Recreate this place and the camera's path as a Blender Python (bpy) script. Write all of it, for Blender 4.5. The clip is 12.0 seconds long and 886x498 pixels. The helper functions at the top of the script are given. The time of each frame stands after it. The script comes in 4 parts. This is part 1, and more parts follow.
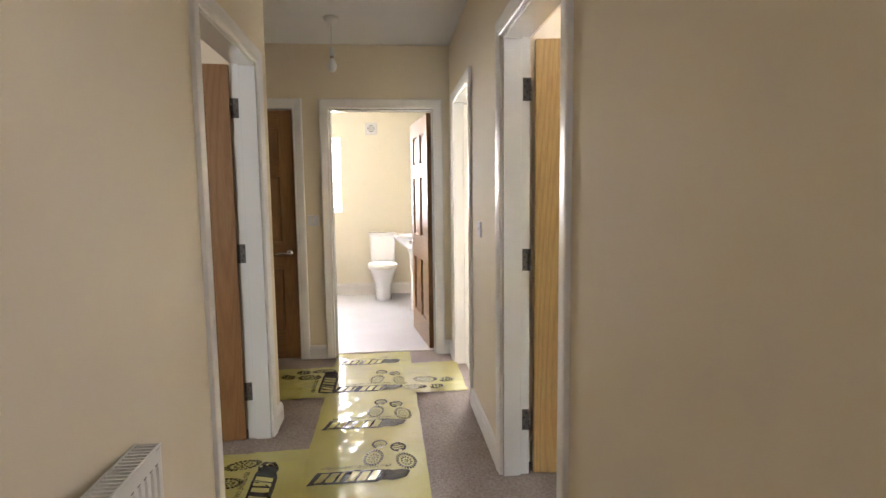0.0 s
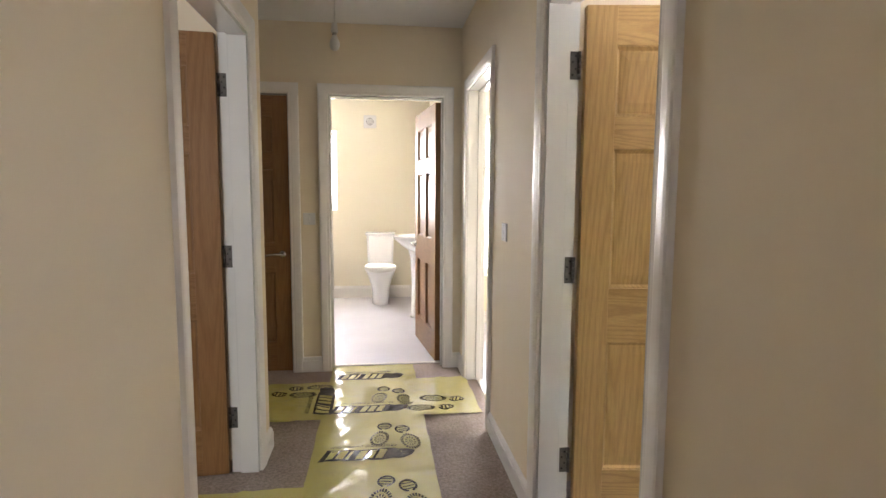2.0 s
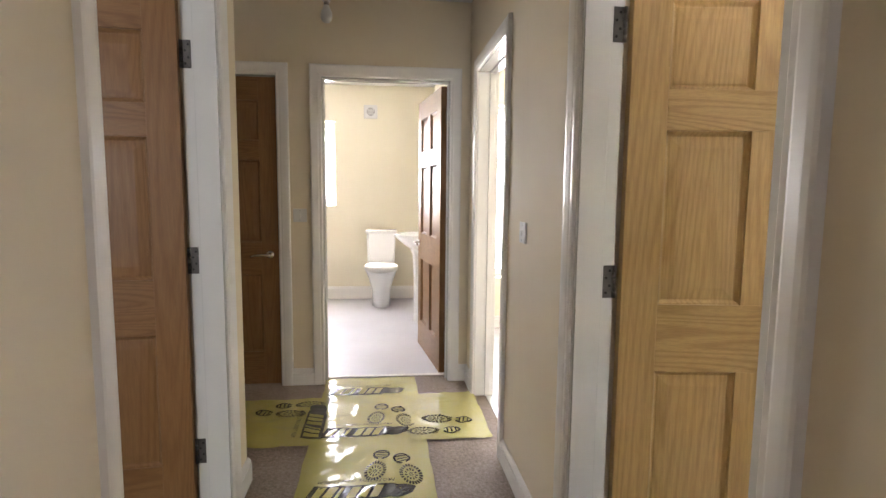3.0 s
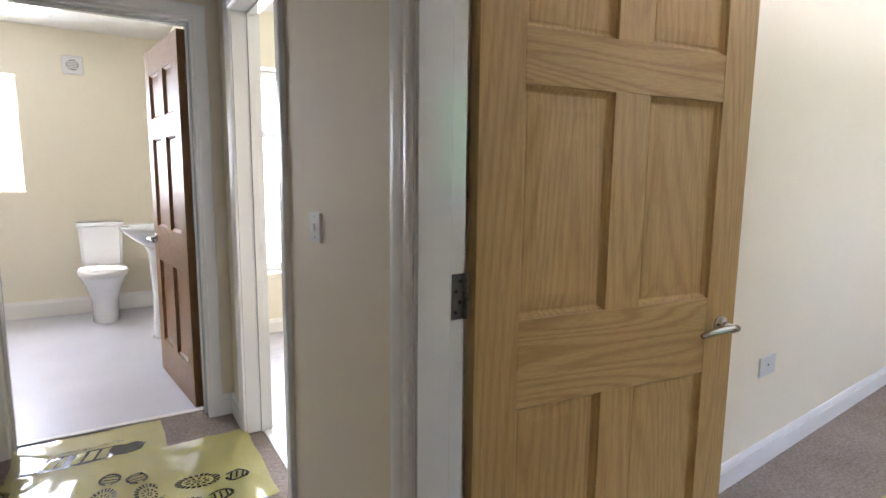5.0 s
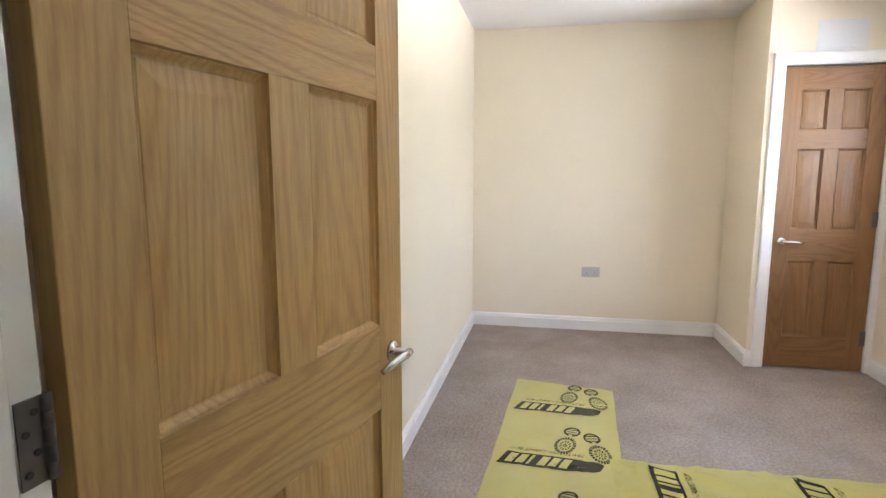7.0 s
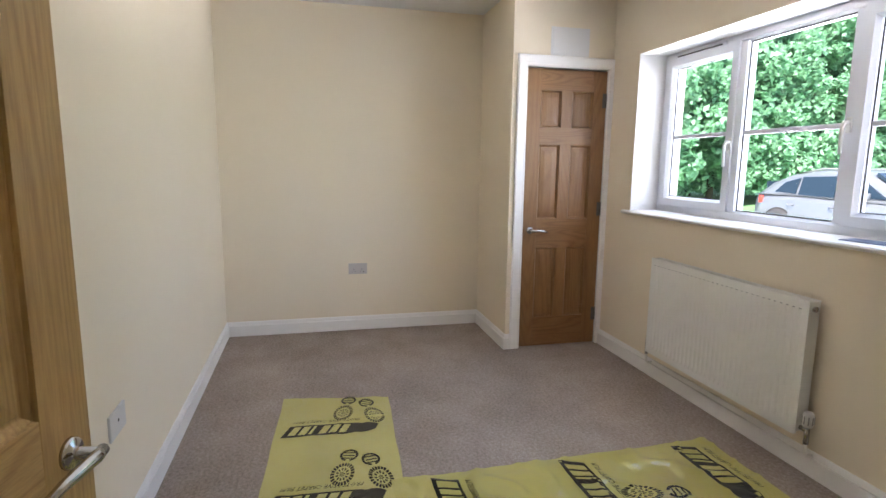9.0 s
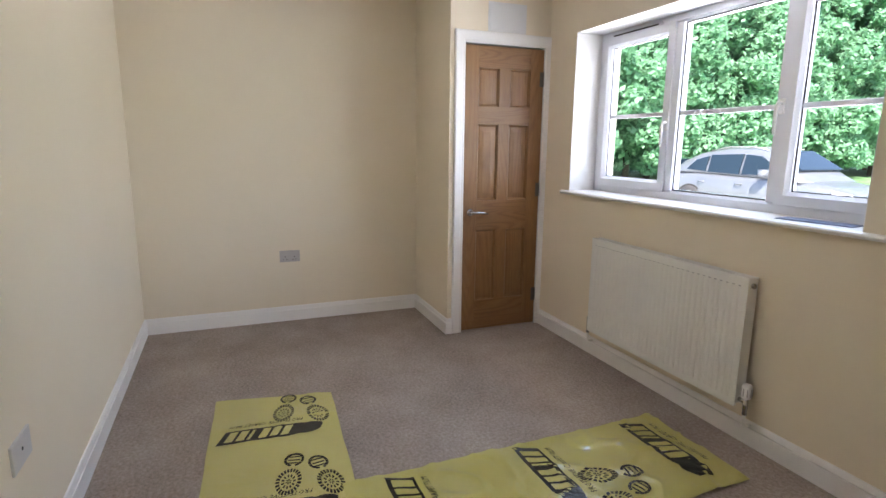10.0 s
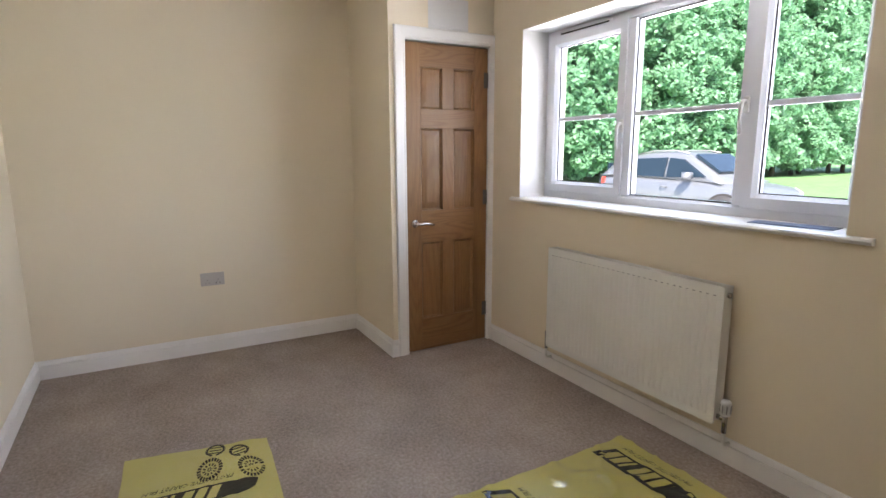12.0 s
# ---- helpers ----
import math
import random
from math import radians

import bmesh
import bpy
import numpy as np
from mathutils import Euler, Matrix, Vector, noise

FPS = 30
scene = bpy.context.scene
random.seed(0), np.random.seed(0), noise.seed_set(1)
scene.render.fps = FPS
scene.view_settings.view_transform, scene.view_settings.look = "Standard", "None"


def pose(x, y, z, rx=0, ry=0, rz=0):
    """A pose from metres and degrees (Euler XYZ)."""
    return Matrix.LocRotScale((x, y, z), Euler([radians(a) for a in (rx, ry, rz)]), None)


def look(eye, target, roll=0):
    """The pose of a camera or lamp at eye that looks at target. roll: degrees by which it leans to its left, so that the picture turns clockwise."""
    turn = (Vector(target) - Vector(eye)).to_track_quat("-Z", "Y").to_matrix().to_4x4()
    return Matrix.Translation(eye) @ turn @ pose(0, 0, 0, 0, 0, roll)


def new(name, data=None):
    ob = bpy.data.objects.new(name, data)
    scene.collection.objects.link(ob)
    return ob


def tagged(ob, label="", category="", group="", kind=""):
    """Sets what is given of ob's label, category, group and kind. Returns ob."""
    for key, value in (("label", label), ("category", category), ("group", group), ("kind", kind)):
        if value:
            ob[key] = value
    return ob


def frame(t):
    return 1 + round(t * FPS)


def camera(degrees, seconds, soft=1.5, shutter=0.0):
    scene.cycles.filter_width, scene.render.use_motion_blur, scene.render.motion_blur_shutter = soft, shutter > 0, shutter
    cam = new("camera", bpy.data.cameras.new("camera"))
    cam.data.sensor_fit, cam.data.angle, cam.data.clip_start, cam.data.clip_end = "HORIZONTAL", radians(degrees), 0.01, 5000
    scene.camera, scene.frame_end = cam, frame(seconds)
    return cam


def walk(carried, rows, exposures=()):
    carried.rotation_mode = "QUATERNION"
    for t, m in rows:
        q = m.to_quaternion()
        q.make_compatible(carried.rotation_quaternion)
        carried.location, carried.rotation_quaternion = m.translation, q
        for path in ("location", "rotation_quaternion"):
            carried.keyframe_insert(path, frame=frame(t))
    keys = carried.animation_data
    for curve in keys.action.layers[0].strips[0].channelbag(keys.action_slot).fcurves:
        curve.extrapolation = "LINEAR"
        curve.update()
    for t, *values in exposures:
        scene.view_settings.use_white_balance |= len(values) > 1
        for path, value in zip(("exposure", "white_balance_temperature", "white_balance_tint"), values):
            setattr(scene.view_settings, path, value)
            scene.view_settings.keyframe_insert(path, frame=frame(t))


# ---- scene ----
cam = camera(78.6, 12.0)
PATH = [
    (0, (0.328, 0.37, 1.317), (0.679, 2.329, 1.118), -0.7),
    (0.5, (0.324, 0.403, 1.319), (0.668, 2.363, 1.113), 0.0),
    (1, (0.317, 0.499, 1.306), (0.653, 2.459, 1.096), 1.0),
    (1.5, (0.276, 0.666, 1.299), (0.642, 2.621, 1.094), 1.2),
    (2, (0.264, 0.798, 1.303), (0.65, 2.75, 1.103), 0.3),
    (2.5, (0.285, 0.937, 1.295), (0.679, 2.884, 1.061), 0.5),
    (2.7, (0.324, 1.045, 1.289), (0.687, 3.0, 1.07), 0.5),
    (4.3, (0.331, 1.626, 1.302), (1.105, 3.455, 1.06), 1.3),
    (4.5, (0.339, 1.677, 1.296), (1.237, 3.447, 1.053), 1.2),
    (5, (0.431, 1.807, 1.277), (1.6, 3.407, 1.008), 0.6),
    (5.5, (0.533, 1.936, 1.265), (1.945, 3.327, 0.994), 0.8),
    (6, (0.606, 1.997, 1.265), (2.242, 3.116, 0.999), 1.0),
    (6.5, (0.654, 2.082, 1.284), (2.482, 2.843, 1.005), 0.6),
    (7, (0.672, 2.16, 1.308), (2.616, 2.545, 1.036), 0.0),
    (7.5, (0.7, 2.196, 1.315), (2.68, 2.285, 1.045), 0.3),
    (7.7, (0.743, 2.204, 1.305), (2.725, 2.194, 1.037), 0.2),
    (9.3, (1.067, 2.155, 1.338), (2.965, 1.617, 1.007), 0.7),
    (9.5, (1.093, 2.16, 1.342), (2.974, 1.578, 0.994), 0.6),
    (10, (1.176, 2.212, 1.339), (3.001, 1.488, 0.958), 0.6),
    (10.5, (1.247, 2.25, 1.33), (3.019, 1.401, 0.957), 0.1),
    (11, (1.31, 2.264, 1.323), (3.041, 1.329, 0.967), 0.2),
    (11.5, (1.39, 2.221, 1.325), (3.104, 1.254, 0.968), 0.0),
    (12, (1.49, 2.164, 1.324), (3.214, 1.214, 0.972), -0.2),
]
walk(cam, [(t, look(eye, target, roll)) for t, eye, target, roll in PATH],
     [(0, 3.57, 6800, 19), (2.5, 3.45, 6700, 20), (4.5, 3.25, 6050, 19), (5.2, 2.98, 6000, 19), (6.5, 3.28, 6300, 19), (7.5, 3.03, 6350, 18), (9.5, 2.45, 6450, 18), (11, 2.40, 6600, 19), (12, 2.36, 6700, 19)])
# ---- world, sun, large lights ----
world = bpy.data.worlds.new("sky")
scene.world = world
world.use_nodes = True
wn = world.node_tree.nodes
sky = wn.new("ShaderNodeTexSky")
sky.sky_type = "NISHITA"
sky.sun_disc = False
sky.sun_elevation, sky.sun_rotation = radians(46), radians(-55)
world.node_tree.links.new(sky.outputs[0], wn["Background"].inputs[0])
wn["Background"].inputs[1].default_value = 0.15
sun = bpy.data.lights.new("sun", "SUN")
sun.energy, sun.angle, sun.color = 4.2, radians(0.6), (1.0, 0.95, 0.87)
sun_ob = new("sun", sun)
sun_ob.matrix_world = look((-14, 9.8, 17.7), (0, 0, 0))


def area_lamp(name, at, aim, width, height, watts, color, turn=Matrix()):
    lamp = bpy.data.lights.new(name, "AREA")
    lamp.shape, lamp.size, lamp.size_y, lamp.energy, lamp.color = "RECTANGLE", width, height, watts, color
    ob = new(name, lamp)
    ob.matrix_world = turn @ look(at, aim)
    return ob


# the hall and the rooms off it stand a little askew to the bedroom, about its door
HALL = pose(1.13, 2.70, 0, 0, 0, -4.3) @ pose(-1.13, -2.70, 0)
DAY = (0.84, 0.93, 1.0)
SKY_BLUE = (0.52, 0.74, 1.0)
# lamps stand in for south-west and car-park sky, back-garden and opposite-room daylight
area_lamp("southwest_sky", (1.3, -3.0, 1.9), (3.5, 0.0, 1.45), 4.2, 3.4, 44, (0.76, 0.88, 1.0))
area_lamp("south_sky", (5.2, -3.8, 5.6), (3.2, 0.0, 1.5), 5.5, 3.4, 62, SKY_BLUE)
# unseen lamp on the ground, added in place of sun bounced off concrete
area_lamp("sunlit_forecourt", (5.0, -4.1, -0.13), (5.0, -4.0, 9.0), 5.5, 4.0, 410, (0.93, 0.96, 1.0))
area_lamp("bathroom_daylight", (-0.44, 7.90, 1.58), (-0.44, 0, 1.2), 0.70, 0.95, 5.2, (0.92, 0.96, 1.0), HALL)
area_lamp("side_room_daylight", (1.91, 6.42, 1.3), (1.91, 0, 1.0), 1.1, 1.6, 9.0, (0.92, 0.96, 1.0), HALL)
area_lamp("opposite_room_daylight", (-2.2, 0.22, 1.5), (-2.2, 5, 1.3), 1.5, 1.1, 2.3, DAY, HALL)
# fill lamp added out of view to brighten the hall's left wall
area_lamp("entrance_daylight", (1.09, -0.72, 1.30), (-0.15, 0.60, 1.25), 0.62, 1.55, 0.45, (1.0, 0.96, 0.90), HALL).data.spread = radians(95)

# ---- materials ----


def material(name, color, rough=0.6, metal=0.0):
    m = bpy.data.materials.new(name)
    m.use_nodes = True
    b = m.node_tree.nodes["Principled BSDF"]
    b.inputs["Base Color"].default_value = (*color, 1)
    b.inputs["Roughness"].default_value = rough
    b.inputs["Metallic"].default_value = metal
    return m


def node(m, kind, **values):
    n = m.node_tree.nodes.new(kind)
    for key, value in values.items():
        n.inputs[key.replace("_", " ")].default_value = value
    return n


def link(m, a, out, b, into):
    m.node_tree.links.new(a.outputs[out], b.inputs[into])


def coords(m, scale=(1, 1, 1), which="Object"):
    tc = m.node_tree.nodes.new("ShaderNodeTexCoord")
    mp = m.node_tree.nodes.new("ShaderNodeMapping")
    mp.inputs["Scale"].default_value = scale
    link(m, tc, which, mp, "Vector")
    return mp


def ramp(m, stops):
    r = m.node_tree.nodes.new("ShaderNodeValToRGB")
    els = r.color_ramp.elements
    while len(els) < len(stops):
        els.new(0.5)
    for e, (p, c) in zip(els, stops):
        e.position, e.color = p, (*c, 1)
    return r


def mottled(name, c1, c2, rough, big=1.2, fine=180.0, bump=0.12, dist=0.001, rough2=None):
    """Two colours mixed by a broad noise, fine relief by a small one."""
    m = material(name, c1, rough)
    b = m.node_tree.nodes["Principled BSDF"]
    mp = coords(m)
    n1 = node(m, "ShaderNodeTexNoise", Scale=big, Detail=5.0)
    n2 = node(m, "ShaderNodeTexNoise", Scale=fine, Detail=3.0)
    link(m, mp, 0, n1, "Vector")
    link(m, mp, 0, n2, "Vector")
    r = ramp(m, [(0.3, c1), (0.7, c2)])
    link(m, n1, "Fac", r, 0)
    link(m, r, 0, b, "Base Color")
    bp = node(m, "ShaderNodeBump", Strength=bump, Distance=dist)
    link(m, n2, "Fac", bp, "Height")
    link(m, bp, 0, b, "Normal")
    if rough2 is not None:
        rr = node(m, "ShaderNodeMapRange", To_Min=rough, To_Max=rough2)
        link(m, n1, "Fac", rr, "Value")
        link(m, rr, 0, b, "Roughness")
    return m


def oak(name, axis, tone=(1, 1, 1)):
    """Oak veneer, its grain along the axis given."""
    m = material(name, (0.45, 0.27, 0.12), 0.42)
    b = m.node_tree.nodes["Principled BSDF"]
    squeeze = {"z": (6, 6, 0.42), "x": (1.3, 10, 15)}[axis]
    mp = coords(m, squeeze)
    info = m.node_tree.nodes.new("ShaderNodeObjectInfo")
    shift = node(m, "ShaderNodeVectorMath")
    shift.operation = "MULTIPLY_ADD"
    comb = m.node_tree.nodes.new("ShaderNodeCombineXYZ")
    for i in range(3):
        link(m, info, "Random", comb, i)
    link(m, comb, 0, shift, 0)
    shift.inputs[1].default_value = (37, 53, 11)
    link(m, mp, 0, shift, 2)
    # growth rings: contour lines of a broad, stretched noise
    figure = node(m, "ShaderNodeTexNoise", Scale=0.55, Detail=1.2, Roughness=0.35)
    rings = node(m, "ShaderNodeMath")
    rings.operation = "MULTIPLY"
    rings.inputs[1].default_value = 130.0 if axis == "x" else 260.0
    wave = node(m, "ShaderNodeMath")
    wave.operation = "SINE"
    level = node(m, "ShaderNodeMapRange", From_Min=-1.0, From_Max=1.0)
    link(m, figure, "Fac", rings, 0)
    link(m, rings, 0, wave, 0)
    link(m, wave, 0, level, "Value")
    fine = node(m, "ShaderNodeTexNoise", Scale=24.0, Detail=6.0, Roughness=0.7)
    link(m, shift, 0, figure, "Vector")
    link(m, shift, 0, fine, "Vector")
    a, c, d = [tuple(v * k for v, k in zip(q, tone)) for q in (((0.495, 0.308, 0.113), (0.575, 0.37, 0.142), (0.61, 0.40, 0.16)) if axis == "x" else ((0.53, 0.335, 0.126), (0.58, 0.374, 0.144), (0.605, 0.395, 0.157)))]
    r1 = ramp(m, [(0.02, a), (0.34, c), (0.95, d)])
    link(m, level, 0, r1, 0)
    mix = m.node_tree.nodes.new("ShaderNodeMix")
    mix.data_type, mix.blend_type = "RGBA", "MULTIPLY"
    mix.inputs[0].default_value = 0.46
    r2 = ramp(m, [(0.34, (0.60, 0.53, 0.46)), (0.60, (1.0, 1.0, 1.0))])
    link(m, fine, "Fac", r2, 0)
    link(m, r1, 0, mix, 6)
    link(m, r2, 0, mix, 7)
    link(m, mix, 2, b, "Base Color")
    bp = node(m, "ShaderNodeBump", Strength=0.25, Distance=0.0006)
    link(m, fine, "Fac", bp, "Height")
    link(m, bp, 0, b, "Normal")
    return m


def carpet_material():
    m = material("carpet", (0.27, 0.22, 0.19), 0.95)
    b = m.node_tree.nodes["Principled BSDF"]
    b.inputs["Specular IOR Level"].default_value = 0.15
    mp = coords(m)
    tuft = node(m, "ShaderNodeTexNoise", Scale=240.0, Detail=4.0, Roughness=0.75)
    clump = node(m, "ShaderNodeTexNoise", Scale=70.0, Detail=3.0)
    broad = node(m, "ShaderNodeTexNoise", Scale=2.6, Detail=5.0, Roughness=0.65)
    for n in (tuft, clump, broad):
        link(m, mp, 0, n, "Vector")
    r = ramp(m, [(0.28, (0.215, 0.168, 0.138)), (0.52, (0.365, 0.30, 0.255)), (0.75, (0.53, 0.455, 0.40))])
    s1 = node(m, "ShaderNodeMath")
    s1.operation = "MULTIPLY_ADD"
    link(m, clump, "Fac", s1, 0)
    s1.inputs[1].default_value = 0.55
    s2 = node(m, "ShaderNodeMath")
    s2.operation = "MULTIPLY_ADD"
    link(m, broad, "Fac", s2, 0)
    s2.inputs[1].default_value = 0.42
    s3 = node(m, "ShaderNodeMath")
    s3.operation = "MULTIPLY_ADD"
    link(m, tuft, "Fac", s3, 0)
    s3.inputs[1].default_value = 0.75
    s3.inputs[2].default_value = -0.36
    link(m, s3, 0, s1, 2)
    link(m, s1, 0, s2, 2)
    link(m, s2, 0, r, 0)
    link(m, r, 0, b, "Base Color")
    bp = node(m, "ShaderNodeBump", Strength=0.9, Distance=0.006)
    link(m, s1, 0, bp, "Height")
    link(m, bp, 0, b, "Normal")
    return m


def film_material():
    m = material("yellow_film", (0.62, 0.55, 0.045), 0.30)
    b = m.node_tree.nodes["Principled BSDF"]
    mp = coords(m)
    big = node(m, "ShaderNodeTexNoise", Scale=1.8, Detail=3.0)
    crease = m.node_tree.nodes.new("ShaderNodeTexVoronoi")
    crease.feature = "DISTANCE_TO_EDGE"
    crease.inputs["Scale"].default_value = 30.0
    warp = node(m, "ShaderNodeTexNoise", Scale=22.0, Detail=5.0, Roughness=0.62)
    for n in (big, warp):
        link(m, mp, 0, n, "Vector")
    link(m, warp, "Color", crease, "Vector")
    r = ramp(m, [(0.3, (0.56, 0.50, 0.10)), (0.7, (0.66, 0.60, 0.17))])
    link(m, big, "Fac", r, 0)
    link(m, r, 0, b, "Base Color")
    b.inputs["Coat Weight"].default_value = 1.0
    b.inputs["Coat IOR"].default_value = 1.8
    b.inputs["Coat Roughness"].default_value = 0.12
    b1 = node(m, "ShaderNodeBump", Strength=0.7, Distance=0.016)
    link(m, warp, "Fac", b1, "Height")
    b2 = node(m, "ShaderNodeBump", Strength=0.7, Distance=0.006)
    link(m, crease, "Distance", b2, "Height")
    link(m, b1, 0, b2, "Normal")
    link(m, b2, 0, b, "Normal")
    return m


def leaf_material(name, a, c):
    m = material(name, a, 0.55)
    b = m.node_tree.nodes["Principled BSDF"]
    geo = m.node_tree.nodes.new("ShaderNodeNewGeometry")
    r = ramp(m, [(0.0, a), (1.0, c)])
    link(m, geo, "Random Per Island", r, 0)
    link(m, r, 0, b, "Base Color")
    tr = m.node_tree.nodes.new("ShaderNodeBsdfTranslucent")
    link(m, r, 0, tr, "Color")
    mix = m.node_tree.nodes.new("ShaderNodeMixShader")
    mix.inputs[0].default_value = 0.58
    out = m.node_tree.nodes["Material Output"]
    link(m, b, 0, mix, 1)
    link(m, tr, 0, mix, 2)
    link(m, mix, 0, out, "Surface")
    return m


def glass_material(name):
    m = material(name, (1, 1, 1), 0.0)
    b = m.node_tree.nodes["Principled BSDF"]
    b.inputs["Transmission Weight"].default_value = 1.0
    b.inputs["IOR"].default_value = 1.02
    return m


PAINT = mottled("magnolia_paint", (0.80, 0.705, 0.545), (0.77, 0.67, 0.51), 0.75, 0.9, 260, 0.10, 0.0008)
BATH_PAINT = mottled("cream_paint", (0.82, 0.765, 0.62), (0.79, 0.735, 0.585), 0.7, 0.9, 260, 0.08, 0.0008)
CEILING = mottled("ceiling_white", (0.80, 0.79, 0.77), (0.77, 0.755, 0.735), 0.85, 1.1, 200, 0.10, 0.0008)
GLOSS = mottled("white_gloss", (0.84, 0.82, 0.79), (0.81, 0.785, 0.75), 0.28, 1.6, 40, 0.05, 0.0006, 0.38)
SATIN = mottled("lining_white", (0.79, 0.79, 0.76), (0.76, 0.76, 0.73), 0.12, 1.6, 40, 0.03, 0.0004, 0.18)
for key, value in (("Coat Weight", 1.0), ("Coat IOR", 1.75), ("Coat Roughness", 0.07)):
    SATIN.node_tree.nodes["Principled BSDF"].inputs[key].default_value = value
UPVC = mottled("upvc_white", (0.71, 0.73, 0.77), (0.69, 0.71, 0.75), 0.25, 3.0, 90, 0.02, 0.0003)
OAK_V = oak("oak_upright_grain", "z")
OAK_H = oak("oak_cross_grain", "x")
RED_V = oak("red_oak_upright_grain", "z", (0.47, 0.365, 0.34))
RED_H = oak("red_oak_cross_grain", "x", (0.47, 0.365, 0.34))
CARPET = carpet_material()
FILM = film_material()
INK = mottled("black_ink", (0.012, 0.012, 0.010), (0.03, 0.028, 0.018), 0.22, 30, 60, 0.3, 0.002)
CHROME = material("polished_chrome", (0.55, 0.54, 0.525), 0.13, 1.0)
STEEL = mottled("brushed_steel", (0.36, 0.345, 0.32), (0.29, 0.275, 0.255), 0.35, 40, 300, 0.1, 0.0003)
STEEL.node_tree.nodes["Principled BSDF"].inputs["Metallic"].default_value = 0.55
HINGE_STEEL = mottled("dull_hinge_steel", (0.11, 0.10, 0.088), (0.08, 0.075, 0.066), 0.34, 40, 300, 0.1, 0.0003)
PLASTIC = mottled("white_plastic", (0.71, 0.70, 0.68), (0.69, 0.68, 0.66), 0.3, 4, 80, 0.02, 0.0003)
OUTLET = mottled("pale_outlet_plastic", (0.62, 0.60, 0.57), (0.59, 0.57, 0.545), 0.35, 4, 80, 0.02, 0.0003)
SOCKET = mottled("grey_socket_plastic", (0.50, 0.455, 0.42), (0.47, 0.43, 0.40), 0.35, 4, 80, 0.02, 0.0003)
GREY_PLASTIC = mottled("grey_plastic", (0.33, 0.32, 0.31), (0.28, 0.27, 0.26), 0.35, 4, 80, 0.02, 0.0003)
RADIATOR = mottled("radiator_enamel", (0.80, 0.79, 0.74), (0.775, 0.765, 0.715), 0.32, 3, 60, 0.02, 0.0003)
CERAMIC = mottled("white_ceramic", (0.84, 0.85, 0.86), (0.82, 0.83, 0.84), 0.08, 3, 30, 0.01, 0.0003)
VINYL = mottled("pale_vinyl", (0.62, 0.61, 0.65), (0.56, 0.55, 0.59), 0.32, 2.2, 90, 0.05, 0.0005, 0.45)
LAMINATE = mottled("grey_laminate", (0.40, 0.37, 0.38), (0.31, 0.285, 0.29), 0.3, 6.0, 60, 0.08, 0.0004, 0.42)
DARK = material("dark_gap", (0.02, 0.018, 0.016), 0.8)
GLASS = glass_material("window_glass")
FROST = glass_material("obscure_glass")
FROST.node_tree.nodes["Principled BSDF"].inputs["Roughness"].default_value = 0.6
BULB = glass_material("bulb_glass")
BULB.node_tree.nodes["Principled BSDF"].inputs["Roughness"].default_value = 0.25
ASPHALT = mottled("pale_concrete", (0.46, 0.45, 0.43), (0.38, 0.37, 0.355), 0.9, 0.8, 60, 0.5, 0.01)
GRASS = mottled("grass", (0.075, 0.17, 0.055), (0.11, 0.23, 0.08), 0.9, 1.5, 25, 0.9, 0.05)
BRICK = mottled("outer_render", (0.42, 0.30, 0.22), (0.36, 0.25, 0.18), 0.9, 2, 50, 0.4, 0.005)
CAR_PAINT = mottled("silver_car_paint", (0.14, 0.152, 0.163), (0.128, 0.14, 0.15), 0.3, 2, 300, 0.02, 0.0003)
CAR_PAINT.node_tree.nodes["Principled BSDF"].inputs["Metallic"].default_value = 0.35
CAR_GLASS = material("tinted_glass", (0.012, 0.022, 0.032), 0.05)
CAR_GLASS.node_tree.nodes["Principled BSDF"].inputs["Specular IOR Level"].default_value = 0.15
RUBBER = mottled("rubber", (0.02, 0.02, 0.02), (0.03, 0.03, 0.03), 0.8, 8, 60, 0.2, 0.002)
RED_LENS = material("red_lens", (0.5, 0.03, 0.02), 0.15)
CLEAR_LENS = material("clear_lens", (0.7, 0.72, 0.75), 0.08, 0.3)
BARK = mottled("bark", (0.05, 0.045, 0.033), (0.085, 0.075, 0.055), 0.9, 6, 30, 0.9, 0.02)
GLOW = material("lit_diffuser", (0.9, 0.9, 0.88), 0.4)
GLOW.node_tree.nodes["Principled BSDF"].inputs["Emission Color"].default_value = (1.0, 0.97, 0.92, 1)
GLOW.node_tree.nodes["Principled BSDF"].inputs["Emission Strength"].default_value = 1.0
LEAF = leaf_material("sunlit_leaf", (0.15, 0.33, 0.19), (0.27, 0.50, 0.31))

# ---- mesh helpers ----


def mesh_object(name, verts, faces, mat, parent=None, label="", smooth=False, weld=False):
    if weld:
        seen, where = {}, []
        for v in verts:
            where.append(seen.setdefault(tuple(round(c, 4) for c in v), len(seen)))
        verts, faces = list(seen), [tuple(where[i] for i in f) for f in faces]
        faces = [f for f in faces if len(set(f)) == len(f)]
    me = bpy.data.meshes.new(name)
    me.from_pydata([tuple(v) for v in verts], [], faces)
    me.materials.append(mat)
    if smooth:
        me.polygons.foreach_set("use_smooth", [True] * len(me.polygons))
    me.update()
    ob = new(name, me)
    if parent is not None:
        ob.parent = parent
    if label:
        tagged(ob, label)
    return ob


